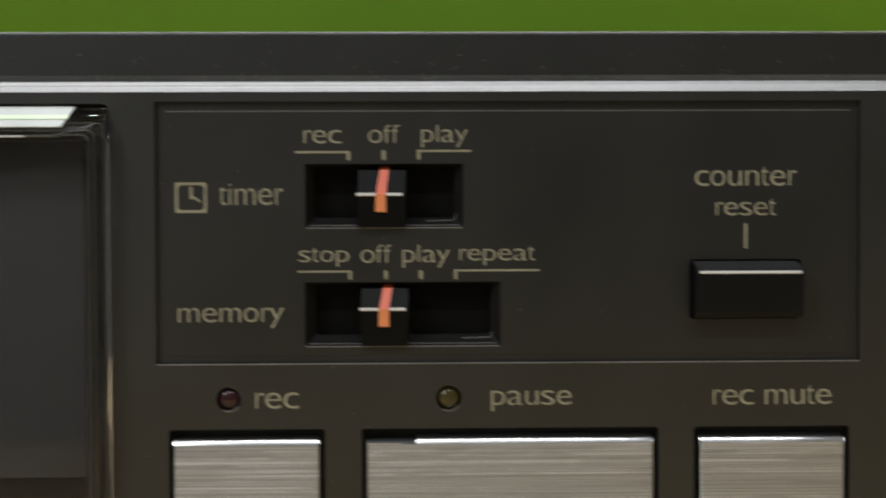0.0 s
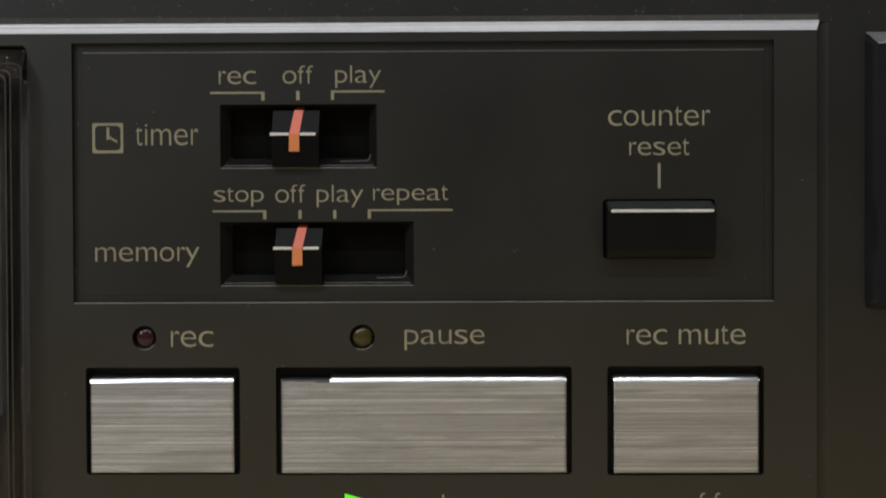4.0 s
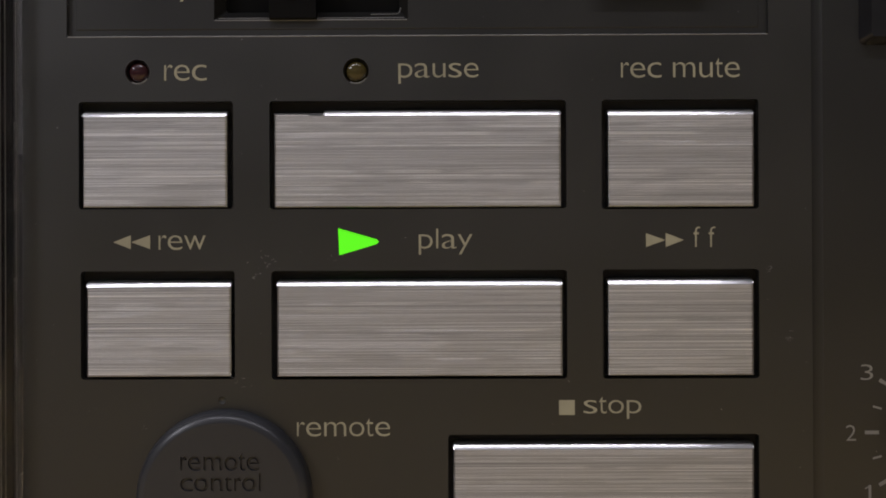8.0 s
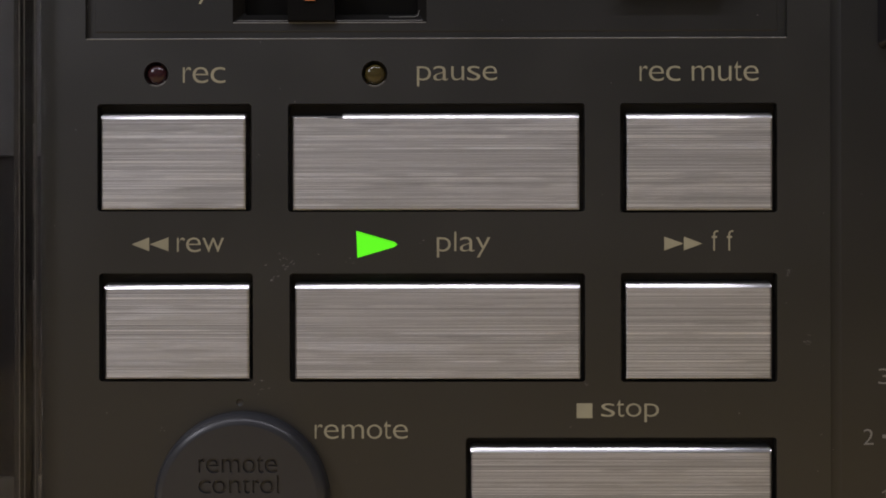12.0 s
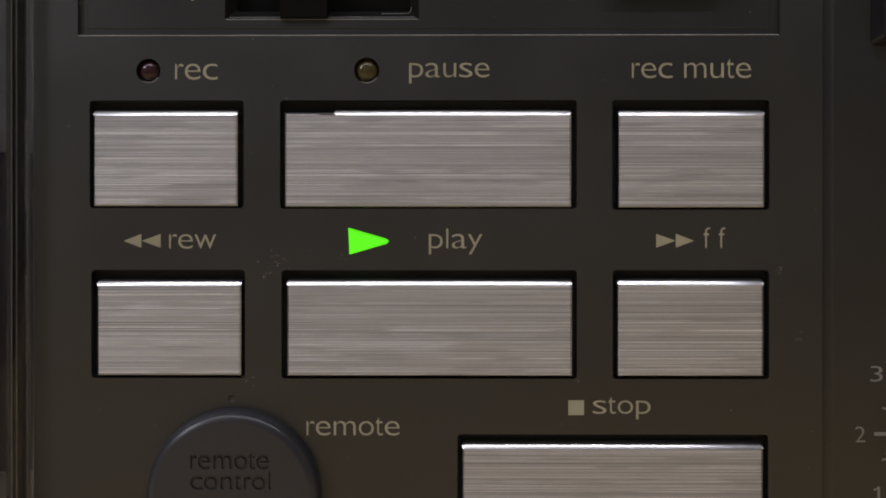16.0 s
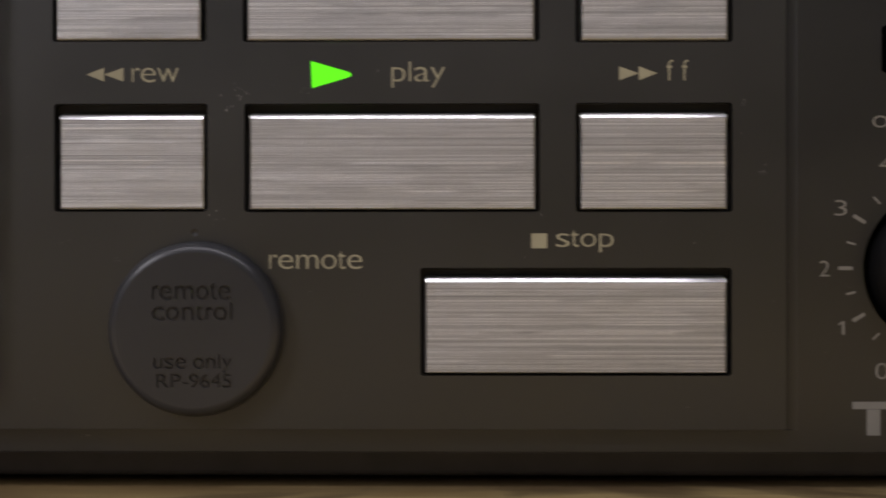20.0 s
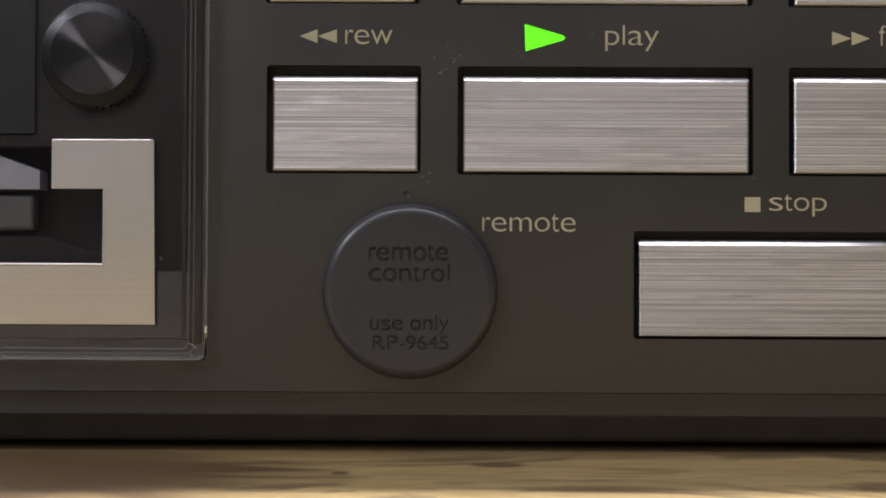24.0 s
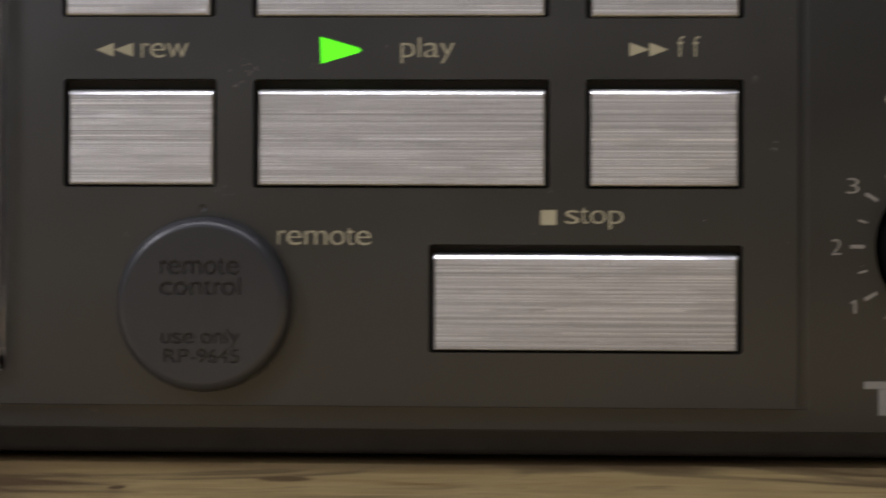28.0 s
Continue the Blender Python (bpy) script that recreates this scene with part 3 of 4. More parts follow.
part("play_indicator", prism([(0.30, 56.36), (0.44, 53.03), (5.05, 54.38), (5.36, 54.68), (5.05, 54.97)], 0.05, 2.5), GREEN_LIT, deck, "lit green triangular play lamp")

# ---- timer field ----
SLOTS = (
    ("timer_slider", -15.15, 4.55, 97.30, 105.30, -14.10, 3.45, 98.60, 105.05, -5.62, 101.50),
    ("memory_slider", -15.25, 9.14, 82.52, 90.57, -13.97, 7.97, 83.85, 90.25, -5.30, 87.28),
)
GROOVE = FLOOR_Y + 0.08
inset_bm = solid([rect(-33.6, 54.11, 80.41, 112.98, 3.4), rect(-33.6, 54.11, 80.41, 112.98, GROOVE), rect(-32.56, 53.03, 81.39, 111.86, GROOVE),
                  rect(-32.56, 53.03, 81.39, 111.86, FLOOR_Y + 0.04), rect(-32.49, 52.96, 81.46, 111.79, FLOOR_Y)])
tools = []
for _, a, b, c, d, e, f, g, h, *_ in SLOTS:
    tools.append(box(bmesh.new(), a, b, -1, 5, c, d))
tools.append(solid([rounded(32.85, 46.88, 85.75, 93.22, 0, 0.5), rounded(32.85, 46.88, 85.75, 93.22, 5, 0.5)]))
inset = part("timer_field", cut(inset_bm, *tools), INSET, deck, "sunk dark grey field with the timer and memory switches")
# lit lip of the sunk field, put in as pale strips
part("field_rim", joined(box(bmesh.new(), -33.55, 54.08, -0.03, 0.12, 80.36, 80.50, 0.04), box(bmesh.new(), -32.3, 52.9, FLOOR_Y - 0.05, FLOOR_Y + 0.06, 111.78, 111.88)), RIM, inset, "thin rim strips, pale for the light they catch")

for name, a, b, c, d, e, f, g, h, px, ridge in SLOTS:
    funnel = solid([rounded(a + 0.02, b - 0.02, c + 0.02, d - 0.02, FLOOR_Y - 0.1, 0.12), rounded(a + 0.06, b - 0.06, c + 0.06, d - 0.06, FLOOR_Y + 0.05, 0.12), rounded(e, f, g, h, FLOOR_Y + 1.5, 0.4), rounded(e, f, g, h, 4, 0.4)])
    part("slot_frame", cut(box(bmesh.new(), a + 0.005, b - 0.005, FLOOR_Y + 0.01, 3.3, c + 0.005, d - 0.005), funnel), SLOT, inset, "black funnel round the slot")
    part("slot_floor", box(bmesh.new(), e + 0.01, f - 0.01, 2.7, 3.0, g + 0.01, h - 0.01), SLOT_FLOOR, inset, "black floor of the slot")
    top, low = h - 0.5, c + 0.0
    x0, x1 = px - 3.1, px + 3.15
    YF = -0.55
    s = part(name, solid([
        [(x0 + 0.2, y, z) for y, z in ((5.0, top), (0.9, top), (YF + 0.1, ridge + 0.1), (YF, ridge - 0.25), (YF + 0.3, low + 0.15), (0.5, low), (5.0, g + 0.4))],
        [(x1 - 0.2, y, z) for y, z in ((5.0, top), (0.9, top), (YF + 0.1, ridge + 0.1), (YF, ridge - 0.25), (YF + 0.3, low + 0.15), (0.5, low), (5.0, g + 0.4))]]),
        SLIDE, deck, "black plastic slide switch knob")
    # light caught by the slot's lower lip, given as two pale strips
    part("slot_lip", joined(box(bmesh.new(), a + 0.1, b - 0.1, FLOOR_Y - 0.03, FLOOR_Y + 0.1, c - 0.05, c + 0.07, 0.03),
                            box(bmesh.new(), a + 0.5, b - 0.5, FLOOR_Y + 0.30, FLOOR_Y + 0.5, c + 0.30, c + 0.38, 0.03)), RIM, inset, "slot lip, its lit edge put into pale strips")
    # corner glint of the slot, modelled as a pale bead
    part("edge_wear_glint", bead([(f - 3.6, FLOOR_Y + 1.0, g - 0.42), (f - 0.3, FLOOR_Y + 1.05, g - 0.36), (f + 0.05, FLOOR_Y + 1.1, g - 0.15), (f + 0.22, FLOOR_Y + 1.0, g + 0.45)], 0.05), RIM, inset, "pale glint drawn along the slot's corner", smooth=60)
    for u, v in ((x0, px - 0.72), (px + 0.62, x1 - 0.55)):
        # highlight on the knob's ridge, painted as a white strip
        part("ridge_glint", box(bmesh.new(), u, v, YF - 0.06, YF + 0.5, ridge - 0.22, ridge + 0.14, 0.06), WHITE, s, "white strip for the highlight along the knob's ridge")
    pointer = part("pointer", solid([
        [(px - 0.12, 1.60, top + 0.5), (px + 1.00, 1.60, top + 0.5), (px + 1.00, 1.9, top + 0.4), (px - 0.12, 1.9, top + 0.4)],
        [(px - 0.25, 0.85, top + 0.02), (px + 0.90, 0.85, top + 0.02), (px + 0.90, 1.2, top), (px - 0.25, 1.2, top)],
        [(px - 0.68, YF - 0.06, ridge), (px + 0.56, YF - 0.06, ridge), (px + 0.56, YF + 0.4, ridge), (px - 0.68, YF + 0.4, ridge)]]), ORANGE, s, "orange red pointer line")
    # lower end of the pointer, with the light it carries painted in
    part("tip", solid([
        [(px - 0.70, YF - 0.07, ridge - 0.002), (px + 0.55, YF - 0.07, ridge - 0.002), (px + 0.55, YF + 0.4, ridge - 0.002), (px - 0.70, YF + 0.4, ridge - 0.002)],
        [(px - 0.74, YF - 0.10, ridge - 2.2), (px + 0.56, YF - 0.10, ridge - 2.2), (px + 0.56, YF + 0.5, ridge - 2.2), (px - 0.74, YF + 0.5, ridge - 2.2)]]), ORANGE_LIT_TIP, pointer, "pointer tip painted paler for the light in it")

YC = -2.0
reset_prof = ((6.0, 92.95), (0.5, 92.95), (YC + 0.12, 92.02), (YC, 91.75), (YC + 0.05, 91.4), (YC + 0.3, 86.8), (YC + 0.9, 86.0), (0.4, 85.85), (6.0, 85.85))
reset = part("counter_reset_button", solid([[(33.15, y, z) for y, z in reset_prof], [(46.45, y, z) for y, z in reset_prof]]), BLACK, deck, "black plastic push button")
top_prof = ((0.46, 92.985), (YC + 0.14, 92.075), (YC + 0.16, 92.02), (0.5, 92.90))
part("dusty_top", solid([[(33.35, y, z) for y, z in top_prof], [(46.25, y, z) for y, z in top_prof]]), DUSTY_TOP, reset, "dusty grey upper face of the button")
# highlight along the button's upper edge, painted white
part("bevel", box(bmesh.new(), 33.5, 46.15, YC - 0.05, YC + 0.5, 91.50, 91.86, 0.08), WHITE, reset, "button edge, its highlight put into a white strip")


def bars(parent, mat, y, *rects):
    bm = bmesh.new()
    for a, b, c, d in rects:
        box(bm, a, b, y - 0.03, y + 0.01, c, d)
    return part("marking", bm, mat, parent)


def word(text, x0, x1, z0, z1, parent, mat=PRINT, y=0.0, weight=-0.011):
    return part("lettering", glyphs(text, x0, x1, z0, z1, y, 0.03, weight), mat, parent, "printed word " + text)


Y = FLOOR_Y
word("rec", -15.25, -10.59, 107.83, 109.50, inset, y=Y)
word("off", -7.26, -3.41, 107.85, 110.12, inset, y=Y)
word("play", -0.64, 5.12, 107.31, 110.11, inset, y=Y)
word("timer", -25.78, -17.88, 100.20, 102.86, inset, y=Y)
word("stop", -15.99, -9.70, 92.50, 94.94, inset, y=Y)
word("off", -8.27, -4.47, 92.95, 95.22, inset, y=Y)
word("play", -3.06, 2.81, 92.37, 95.16, inset, y=Y)
word("repeat", 4.05, 13.44, 92.59, 95.07, inset, y=Y)
word("memory", -30.98, -17.84, 84.91, 87.46, inset, y=Y)
word("counter", 33.51, 46.29, 102.39, 104.88, inset, y=Y)
word("reset", 36.17, 43.67, 98.69, 100.83, inset, y=Y)
bars(inset, PRINT, Y, (-16.36, -9.53, 106.62, 106.88), (-9.93, -9.53, 105.76, 106.60))
bars(inset, PRINT, Y, (-5.55, -5.13, 105.80, 106.95))
bars(inset, PRINT, Y, (-1.19, 5.52, 106.73, 106.99), (-1.19, -0.80, 105.80, 106.71))
bars(inset, PRINT, Y, (-16.14, -9.39, 91.78, 92.02), (-9.80, -9.39, 90.88, 91.76))
bars(inset, PRINT, Y, (-5.35, -4.95, 90.93, 92.01))
bars(inset, PRINT, Y, (-0.98, -0.59, 90.92, 92.00))
bars(inset, PRINT, Y, (3.35, 14.00, 91.85, 92.09), (3.35, 3.75, 90.89, 91.83))
bars(inset, PRINT, Y, (39.72, 40.07, 94.56, 97.69))
part("clock_mark", joined(
    cut(solid([rounded(-31.21, -27.33, 99.27, 103.04, Y - 0.03, 0.18), rounded(-31.21, -27.33, 99.27, 103.04, Y + 0.01, 0.18)]),
        solid([rounded(-30.88, -27.66, 99.60, 102.71, Y - 1, 0.5), rounded(-30.88, -27.66, 99.60, 102.71, Y + 1, 0.5)])),
    box(bmesh.new(), -29.42, -29.07, Y - 0.03, Y + 0.01, 100.95, 102.5),
    prism([(-29.35, 101.28), (-28.18, 100.56), (-28.02, 100.78), (-29.2, 101.52)], Y - 0.034, Y + 0.01)), PRINT, inset, "printed clock sign")

word("rec", -21.39, -16.06, 74.90, 76.91, panel)
word("pause", 7.91, 17.94, 74.42, 76.97, panel)
word("rec mute", 35.73, 50.55, 75.01, 77.46, panel)
word("rew", -22.16, -16.27, 53.74, 55.57, panel)
word("play", 10.37, 17.08, 53.03, 56.26, panel)
word("f f", 44.67, 47.40, 53.84, 56.38, panel)
word("stop", 30.86, 38.07, 32.43, 35.25, panel)
word("remote", -4.93, 6.71, 30.37, 32.66, panel)
for tip, end in ((-27.85, -25.64), (-25.60, -23.22), (41.16, 38.75), (43.50, 41.20)):
    part("arrow_mark", prism([(tip, 54.73), (end, 53.86), (end, 55.60)], -0.03, 0.01), PRINT, panel)
bars(panel, PRINT, 0.0, (27.80, 29.77, 32.95, 34.80))

# ---- remote control cap ----
CAP = (-13.90, 22.90)
YK = -2.4
cap_bm = lathe(*CAP, [(9.55, YK), (9.72, YK + 0.03), (10.18, YK + 0.22), (10.50, YK + 0.50), (10.72, YK + 0.90), (10.85, YK + 1.5), (10.95, 0.3), (10.95, 0.6)], 128)
cap_text = [sunk_glyphs(w, a, b, c, d, YK) for w, a, b, c, d in (
    ("remote", -18.89, -9.18, 26.67, 28.80), ("control", -18.88, -8.98, 24.15, 26.33),
    ("use only", -18.71, -9.02, 17.71, 19.99), ("RP-9645", -18.35, -9.07, 15.87, 17.57))]
cap = part("remote_socket_cap", cut(cap_bm, *cap_text, overlapping=True), SLATE, deck, "round slate grey plastic cap with sunk lettering over the remote socket", smooth=35)

# ---- cassette compartment ----
# added sheet: the room's reflection in the upper cover put into its tone
part("haze_sheet", box(bmesh.new(), -141, -42.2, 2.2, 2.55, 66.0, 111.0, 0.1), HAZE, deck, "added dark grey sheet for the reflected haze in the upper compartment")
part("cassette_well", cut(box(bmesh.new(), -146, -38.5, 2.6, 7.0, 13.4, 113.2), box(bmesh.new(), -120, -52.75, 2.0, 6.0, 26.1, 41.0)), WELL, deck, "black cassette compartment floor")
part("holder_plate", cut(prism([(-140, 18.5), (-46.15, 18.5), (-46.5, 41.8), (-59.35, 41.8), (-59.35, 35.65), (-52.83, 35.65), (-52.7, 26.1), (-140, 26.1)], 1.9, 2.55), box(bmesh.new(), -150, -149, 0, 1, 0, 1)), PLATE, deck, "pale aluminium holder plate with a hooked end")
part("plate_edge", joined(box(bmesh.new(), -59.3, -46.55, 1.80, 2.5, 41.66, 41.90, 0.08), box(bmesh.new(), -139, -52.72, 1.72, 2.5, 25.90, 26.22, 0.14), box(bmesh.new(), -52.86, -52.62, 1.80, 2.5, 26.1, 35.6, 0.08)), EDGE, deck, "bright cut edge of the plate")
part("tape_window", box(bmesh.new(), -122, -61.7, 2.28, 2.58, 42.6, 65.8, 0.08), TINTED, deck, "bluish black smoky plate in the compartment")
# added backing that lightens what shows through the clear rim
part("rim_backing", cut(box(bmesh.new(), -144, -39.3, 1.86, 2.52, 14.3, 112.4, 0.1), box(bmesh.new(), -142, -41.7, 0, 4, 16.7, 108.3)), BACKING, deck, "added dark grey backing that lightens the clear rim")
# added backing: the table's reflection in the cover put into its tone
part("haze_backing", prism([(-140, 16.8), (-41.75, 16.8), (-41.75, 25.2), (-45.9, 25.2), (-45.9, 18.4), (-140, 18.4)], 2.0, 2.57), BACKING, deck, "added dark grey backing for the reflection below and beside the plate")
part("tape_guide", prism([(-90, 35.63), (-61.36, 35.63), (-61.36, 38.0), (-66.3, 39.8), (-90, 48)], 3.2, 5.8), GUIDE, deck, "grey plastic tape guide")
part("head_block", box(bmesh.new(), -90, -62.4, 3.9, 5.9, 30.4, 35.0, 0.5, 3), BLOCK, deck, "grey head block inside the compartment")
part("tape_ramp", prism([(-90, 29.6), (-60.4, 29.6), (-52.9, 27.0), (-52.9, 26.2), (-90, 26.2)], 4.6, 5.9), WELL, deck, "black sloping ramp")
KN = (-54.10, 52.65)
knob_bm = lathe(*KN, [(4.6, 1.15), (5.22, 1.16), (5.28, 1.18), (5.90, 1.40), (6.50, 1.61), (6.58, 1.72), (6.95, 1.82), (6.95, 2.6)], 96)
for i, v in enumerate([v for v in knob_bm.verts if math.hypot(v.co.x - KN[0], v.co.z - KN[1]) > 6.7]):
    if i % 2:
        v.co.x, v.co.z = KN[0] + (v.co.x - KN[0]) * 0.965, KN[1] + (v.co.z - KN[1]) * 0.965
thumb = part("thumb_screw", knob_bm, CHROME, deck, "chromed thumb screw with a knurled rim")
face = part("screw_face", lathe(0, 0, [(0.05, 1.06), (5.15, 1.08), (5.21, 1.17)], 96), SPIN, thumb, "turned metal face")
face.location = (KN[0] * MM, 0, KN[1] * MM)

# clear cover: rounded slab with a lip
cover_bm = solid([
    rounded(-142.0, -41.0, 15.9, 109.1, -2.45, 0.7),
    rounded(-143.0, -40.3, 15.2, 109.5, -2.30, 0.8),
    rounded(-143.8, -39.6, 14.6, 110.6, -1.60, 0.9),
    rounded(-144.0, -39.3, 14.3, 112.2, 0.0, 0.9),
    rounded(-144.0, -39.3, 14.25, 112.4, 1.75, 0.9),
    rounded(-141.5, -42.0, 17.0, 108.6, 1.74, 0.9),
    rounded(-141.5, -42.0, 17.0, 108.6, -1.20, 0.7)])
cover = part("door_cover", cover_bm, CLEAR, deck, "clear acrylic cassette door cover with rounded edges", smooth=50)
cover.visible_shadow = False


band = solid([rounded(-144.0, -39.28, 14.26, 112.4, 0.9, 1.1, 8), rounded(-144.0, -39.27, 14.26, 112.2, -0.3, 1.1, 8), rounded(-143.9, -39.30, 14.35, 110.8, -1.2, 1.1, 8),
              rounded(-143.6, -39.62, 14.70, 109.7, -1.95, 1.1, 8), rounded(-143.0, -40.25, 15.3, 109.2, -2.38, 1.0, 8), rounded(-142.7, -40.85, 15.85, 109.0, -2.48, 0.9, 8)])
hollow = solid([rounded(-142.7, -40.90, 15.90, 108.9, -3.0, 0.9, 8), rounded(-142.7, -40.90, 15.90, 108.9, 2.0, 0.9, 8)])
part("cover_rim", cut(band, hollow), CLEAR, cover, "clear rounded rim of the cover", smooth=35)
# edge highlights of the clear cover, drawn as paler beads
for inset_by, y, r in ((0.12, -1.45, 0.045), (1.05, -2.40, 0.05), (1.62, -2.47, 0.06)):
    line = rounded(-144, -39.25 - inset_by, 14.2 + inset_by, 110.3 - inset_by, y, 0.8)
    part("rim_line", bead(line + line[:1], r), RIM_DARK, cover, "fine line drawn for the highlight along the cover's edge", smooth=60)

# glints in the cover's corner, put in as small pale beads
for ax, az, bx, bz, r in ((-40.9, 16.45, -40.3, 16.2, 0.055), (-40.35, 16.3, -39.95, 15.8, 0.07), (-40.7, 15.05, -40.35, 15.0, 0.05), (-44.5, 27.0, -44.2, 26.6, 0.04)):
    part("corner_glint", bead([(ax, -2.46, az), ((ax + bx) / 2 + 0.1, -2.47, (az + bz) / 2 + 0.06), (bx, -2.40, bz)], r), RIM, cover, "pale glint drawn near the cover's corner", smooth=60)

# lamp and green mirrored in the clear bevel, painted as pale strips
cover_top = [(-0.2, 112.42), (-0.45, 112.25), (-2.42, 109.72), (-2.36, 109.60), (-0.3, 112.05)]
part("cover_bevel", solid([[(-142.5, y, z) for y, z in cover_top], [(-44.3 + (z - 109.6) * 0.4, y, z) for y, z in cover_top]]), BEVEL_SHEEN, cover, "upper bevel of the cover with its reflection painted pale")
glint_line = [(-1.30, 111.26), (-1.42, 111.10), (-1.72, 110.72), (-1.62, 110.66), (-1.20, 111.15)]
part("bevel_line", solid([[(-142.0, y, z) for y, z in glint_line], [(-43.65 + (z - 111.0) * 0.4, y, z) for y, z in glint_line]]), GREEN_SHEEN, cover, "pale green line painted for the reflection in the bevel")
# highlight below the bevel, painted white and then dull where it fades
part("lower_line", box(bmesh.new(), -141.0, -48.6, -2.62, -2.40, 108.44, 108.62, 0.05), WHITE, cover, "fine line below the bevel, painted bright as a highlight")
part("lower_line", box(bmesh.new(), -48.55, -44.6, -2.60, -2.40, 108.44, 108.60, 0.05), RIM_DARK, cover, "dull end where the painted highlight fades")

# ---- right hand field: level meter, line switch, output knob ----
part("level_meter", solid([
    rounded(65.9, 190, 79.2, 114.05, STEP + 0.3, 0.9), rounded(65.9, 190, 79.2, 114.05, STEP - 0.1, 0.9),
    rounded(66.9, 189, 80.0, 112.4, -0.35, 0.5), rounded(67.2, 188.7, 80.3, 112.1, -0.35, 0.5)]), METER_FACE, deck, "dark glossy level meter window")
part("meter_trim", solid([
    [(65.95, STEP - 0.15, 114.08), (190, STEP - 0.15, 114.08), (190, STEP + 0.05, 114.10), (65.95, STEP + 0.05, 114.10)],
    [(66.93, -0.38, 112.44), (189, -0.38, 112.44), (189, -0.28, 112.40), (66.93, -0.28, 112.40)]]), TRIM, deck, "bright bevelled edge of the level meter")
sw_prof = ((5.5, 60.2), (0.9, 60.2), (0.55, 60.0), (0.45, 59.75), (0.9, 59.55), (-0.6, 58.05), (-0.7, 57.75), (-0.55, 57.4), (-0.1, 55.2), (5.5, 55.2))
switch = part("line_switch", solid([[(72.95, y, z) for y, z in sw_prof], [(97, y, z) for y, z in sw_prof]]), BLACK, deck, "black rocker switch with bright ridges")
# upper bevel of the switch, its highlight put into a polished strip
part("ridge", solid([[(72.7, 0.34, 59.94), (97.1, 0.34, 59.94), (97.1, 0.63, 60.46), (72.7, 0.63, 60.46)], [(72.6, 1.6, 59.90), (97.1, 1.6, 59.90), (97.1, 1.6, 60.50), (72.6, 1.6, 60.50)]]), EDGE, switch, "upper ridge, its highlight put into polished metal")
part("grip", solid([[(73.0, 0.82, 59.52), (97.0, 0.82, 59.52), (97.0, 1.2, 59.52), (72.9, 1.2, 59.52)], [(73.05, -0.66, 58.02), (97.0, -0.66, 58.02), (97.0, 0.2, 58.02), (72.95, 0.2, 58.02)]]), GREY_PART, switch, "grey sloping grip")
part("ridge", solid([rect(73.5, 97.0, 57.55, 57.90, -0.78), rect(73.15, 97.0, 57.50, 57.98, -0.70), rect(73.1, 97.0, 57.50, 57.98, 0.2)]), RIM, switch, "grey lower ridge")
knob = part("output_knob", lathe(*KNOB, [(0.5, -3.0), (3.0, -2.95), (5.5, -2.75), (7.2, -2.45), (8.1, -2.1), (8.55, -1.6), (8.75, -0.9), (8.8, 5.5)], 96), KNOB_BLACK, deck, "round black output level knob", smooth=35)
# curved highlight of the knob's face, put in as a pale bead
part("knob_glint", bead([(72.76 + 0.74 * i, -2.55 - 0.07 * i, 31.82 + 0.53 * i - 0.028 * i * i) for i in range(5)], 0.12), RIM, knob, "pale curved glint drawn on the knob", smooth=60)
word("line", 73.61, 78.41, 62.24, 64.44, base, PRINT_GREY, STEP)
word("output", 70.64, 81.86, 47.43, 49.98, base, PRINT_GREY, STEP)
word("4", 71.54, 73.02, 42.55, 44.38, base, PRINT_GREY, STEP)
word("5", 79.05, 80.45, 44.95, 46.85, base, PRINT_GREY, STEP)
word("3", 65.90, 67.45, 37.02, 38.97, base, PRINT_GREY, STEP)
word("2", 64.02, 65.29, 29.37, 31.36, base, PRINT_GREY, STEP)
word("1", 66.81, 67.14, 22.09, 23.79, base, PRINT_GREY, STEP)
part("marking", prism([(66.35, 23.26), (66.8, 23.46), (66.8, 23.68), (66.35, 23.44)], STEP - 0.03, STEP + 0.01), PRINT_GREY, base)
word("0", 70.99, 72.64, 16.50, 18.55, base, PRINT_GREY, STEP)
for i in range(11):
    ang = radians(241.0 - 15.35 * i)
    long = i % 2 == 0
    r0, r1, w = (11.2, 12.95, 0.23) if long else (11.25, 12.4, 0.13)
    dx, dz = math.cos(ang), math.sin(ang)
    part("scale_mark", prism([(KNOB[0] + r * dx - s * w * dz, KNOB[1] + r * dz + s * w * dx) for r, s in ((r0, -1), (r0, 1), (r1, 1), (r1, -1))], STEP - 0.03, STEP + 0.01), PRINT_GREY, base)
# maker's name as plain shapes
bars(base, PRINT_GREY, STEP, (68.1, 73.4, 12.75, 13.67), (69.9, 71.6, 9.45, 12.70))
for x in (75.2, 79.1):
    part("marking", solid([rounded(x - 1.75, x + 1.75, 9.5, 12.6, STEP - 0.03, 1.2), rounded(x - 1.75, x + 1.75, 9.5, 12.6, STEP + 0.01, 1.2)]), PRINT_GREY, base)

# ---- dust and scratches ----
rng = random.Random(7)
dust_bm = bmesh.new()


def fleck(x, z, y, w, hgt, tilt=0.0):
    m = Matrix.Translation((x, y - 0.008, z)) @ Matrix.Rotation(radians(tilt), 4, "Y") @ Matrix.Diagonal((w, 0.016, hgt, 1))
    bmesh.ops.create_cube(dust_bm, size=1.0, matrix=m)


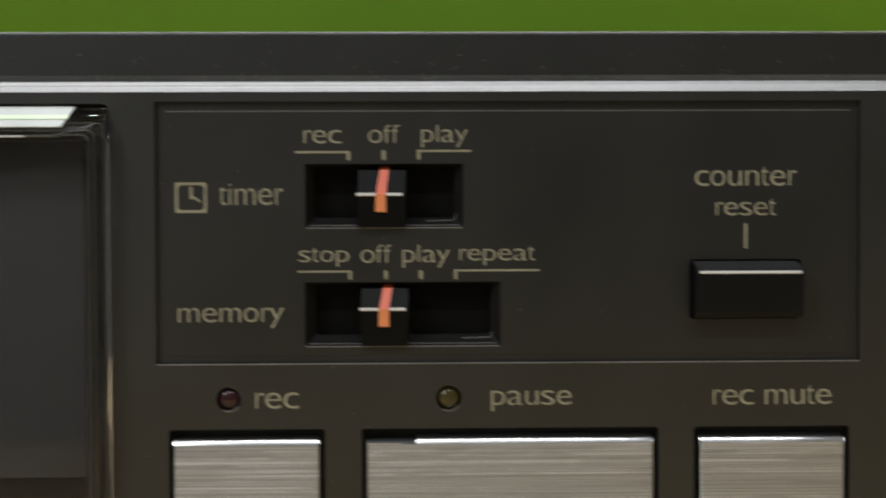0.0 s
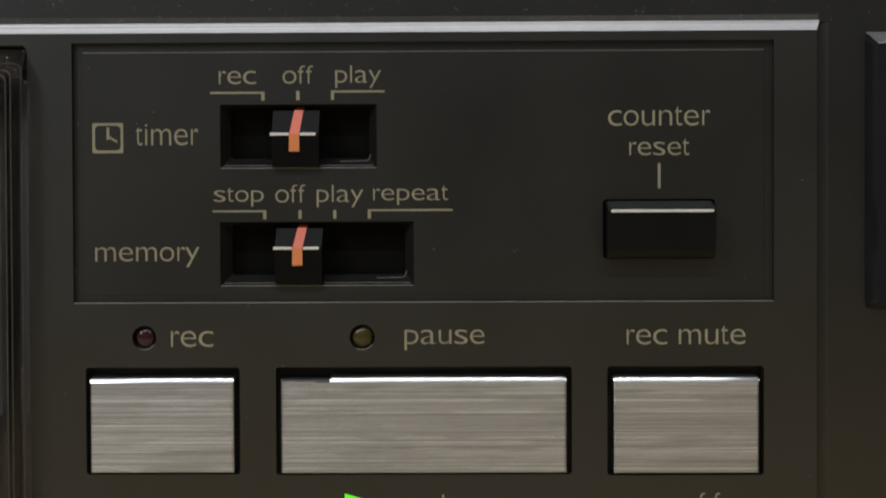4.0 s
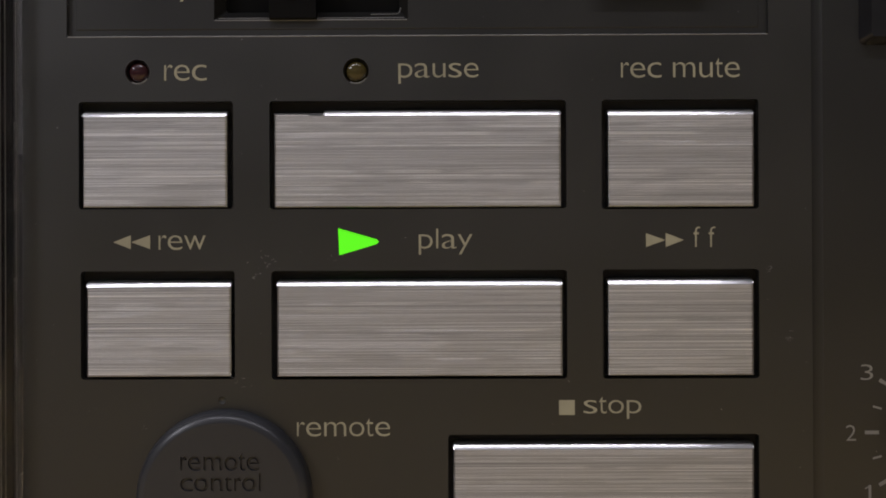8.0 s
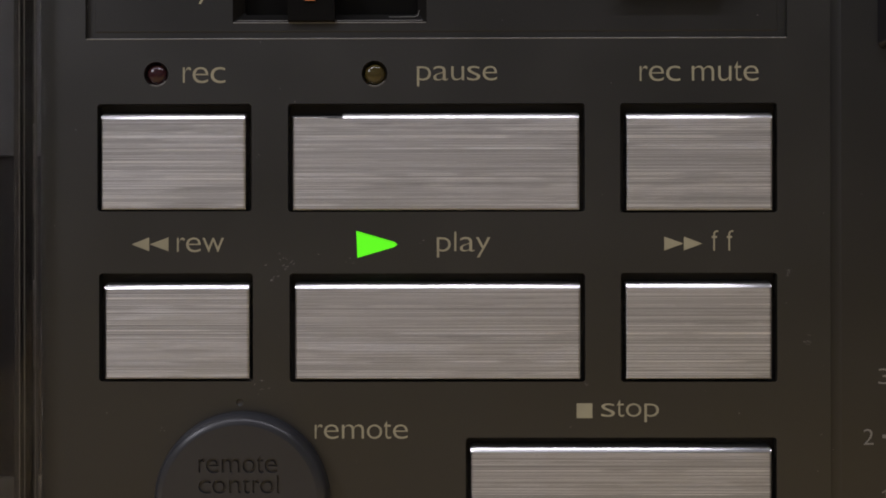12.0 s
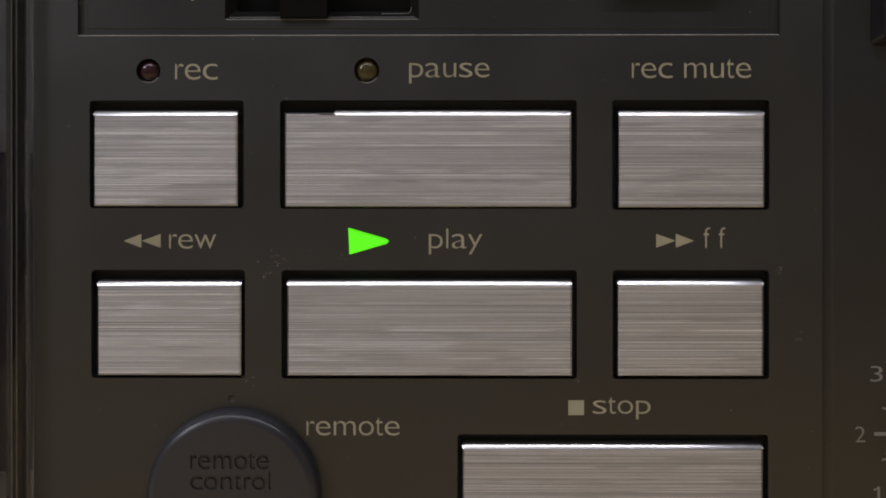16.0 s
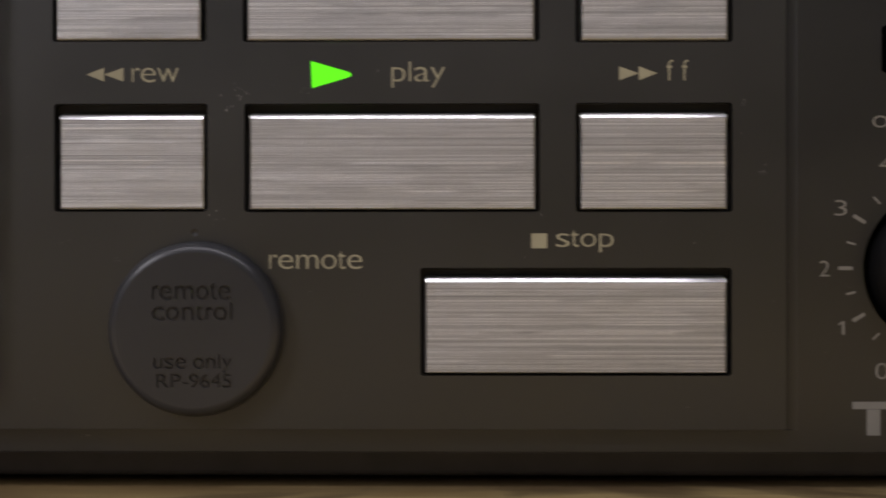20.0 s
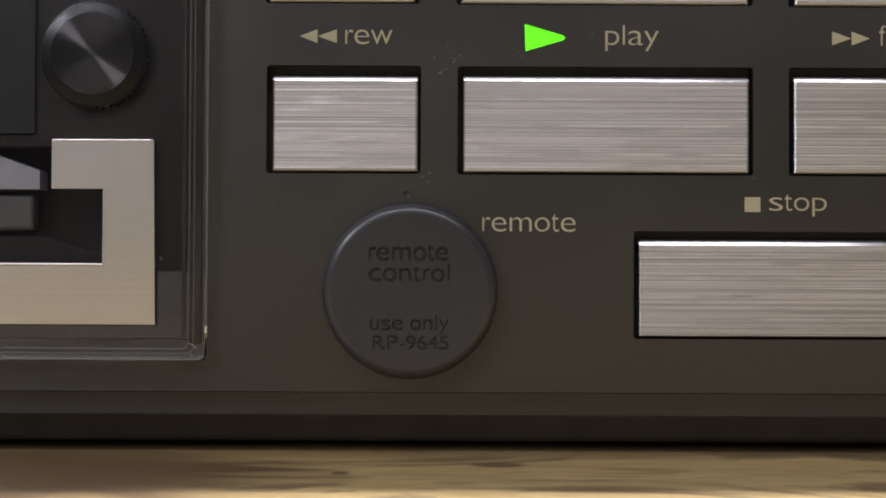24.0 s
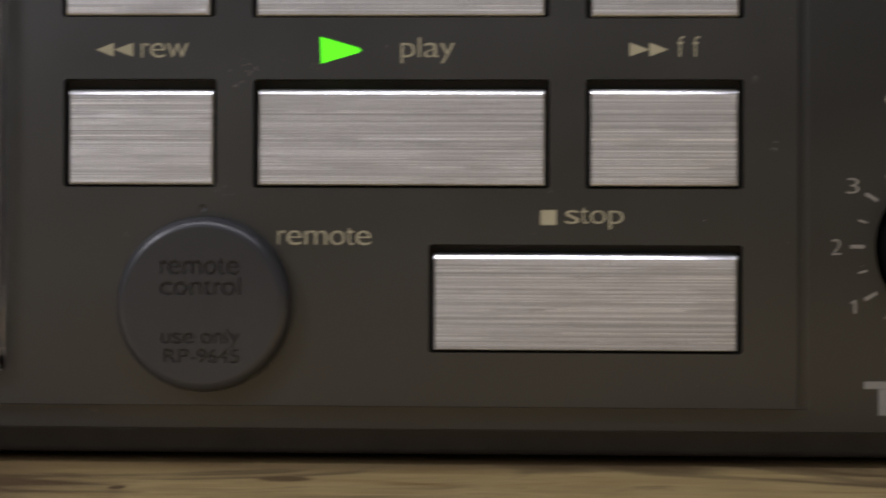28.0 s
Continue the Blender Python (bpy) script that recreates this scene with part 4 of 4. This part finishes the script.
for _ in range(130):
    x, z = rng.uniform(-38, 80), rng.uniform(11, 121)
    if any(a < x < b and c < z < d for a, b, c, d, *_ in BUTTONS.values()) or 113 < z < 115.6 or (x > 59 and (z > 78 or abs(x - 79) < 11)) or math.hypot(x - CAP[0], z - CAP[1]) < 11.2:
        continue
    y = STEP if (x > 59.6 or z > 115.4) else FLOOR_Y if (-32.5 < x < 53 and 81.4 < z < 111.8) else 0.0
    if y == FLOOR_Y and any(a - 1 < x < b + 1 and c - 1 < z < d + 1 for _, a, b, c, d, *_ in SLOTS) or (32 < x < 48 and 85 < z < 94):
        continue
    s = rng.uniform(0.03, 0.08)
    fleck(x, z, y, s * rng.uniform(0.8, 2.0), s, rng.uniform(-60, 60))
for _ in range(50):
    s = rng.uniform(0.03, 0.09)
    fleck(rng.uniform(-60, 75), rng.uniform(116.5, 121.4), STEP, s * rng.uniform(0.8, 2.2), s, rng.uniform(-60, 60))
for _ in range(24):
    fleck(rng.uniform(-60, 75), rng.uniform(116.4, 119.0), STEP, rng.uniform(0.25, 0.7), 0.03, rng.uniform(-50, 50))
for _ in range(130):
    fleck(rng.uniform(-45, 62), 115.66 + abs(rng.gauss(0, 0.35)), STEP - 0.05, rng.uniform(0.05, 0.28), rng.uniform(0.02, 0.045), rng.uniform(-15, 15))
SCUFFS = (
    (-9.0, 52.2, 0.0, 12, 0.75), (-10.0, 50.6, 0.0, 5, 0.3), (-0.3, 52.8, 0.0, 4, 0.3), (58.3, 95.9, 0.0, 5, 0.35), (-36.4, 118.2, STEP, 4, 0.3),
    (37.6, 116.7, STEP, 8, 0.5), (56.6, 42.6, 0.0, 6, 0.45), (54.2, 51.0, 0.0, 4, 0.3), (-28.6, 9.5, STEP, 4, 0.3), (22.0, 86.85, FLOOR_Y, 3, 0.15),
    (11.65, 86.8, FLOOR_Y, 2, 0.2), (-11.9, 65.9, 0.0, 3, 0.12), (-24.2, 31.6, 0.0, 4, 0.3), (-12.5, 37.0, 0.0, 4, 0.5), (28.9, 37.3, 0.0, 3, 0.3))
for x, z, y, n, spread in SCUFFS:
    for _ in range(n):
        fleck(x + rng.gauss(0, spread), z + rng.gauss(0, spread), y, rng.uniform(0.05, 0.45), rng.uniform(0.02, 0.045), rng.uniform(-50, 50))
part("dust", dust_bm, DUST, deck, "fine specks of dust and short scratches")["kind"] = "stuff"
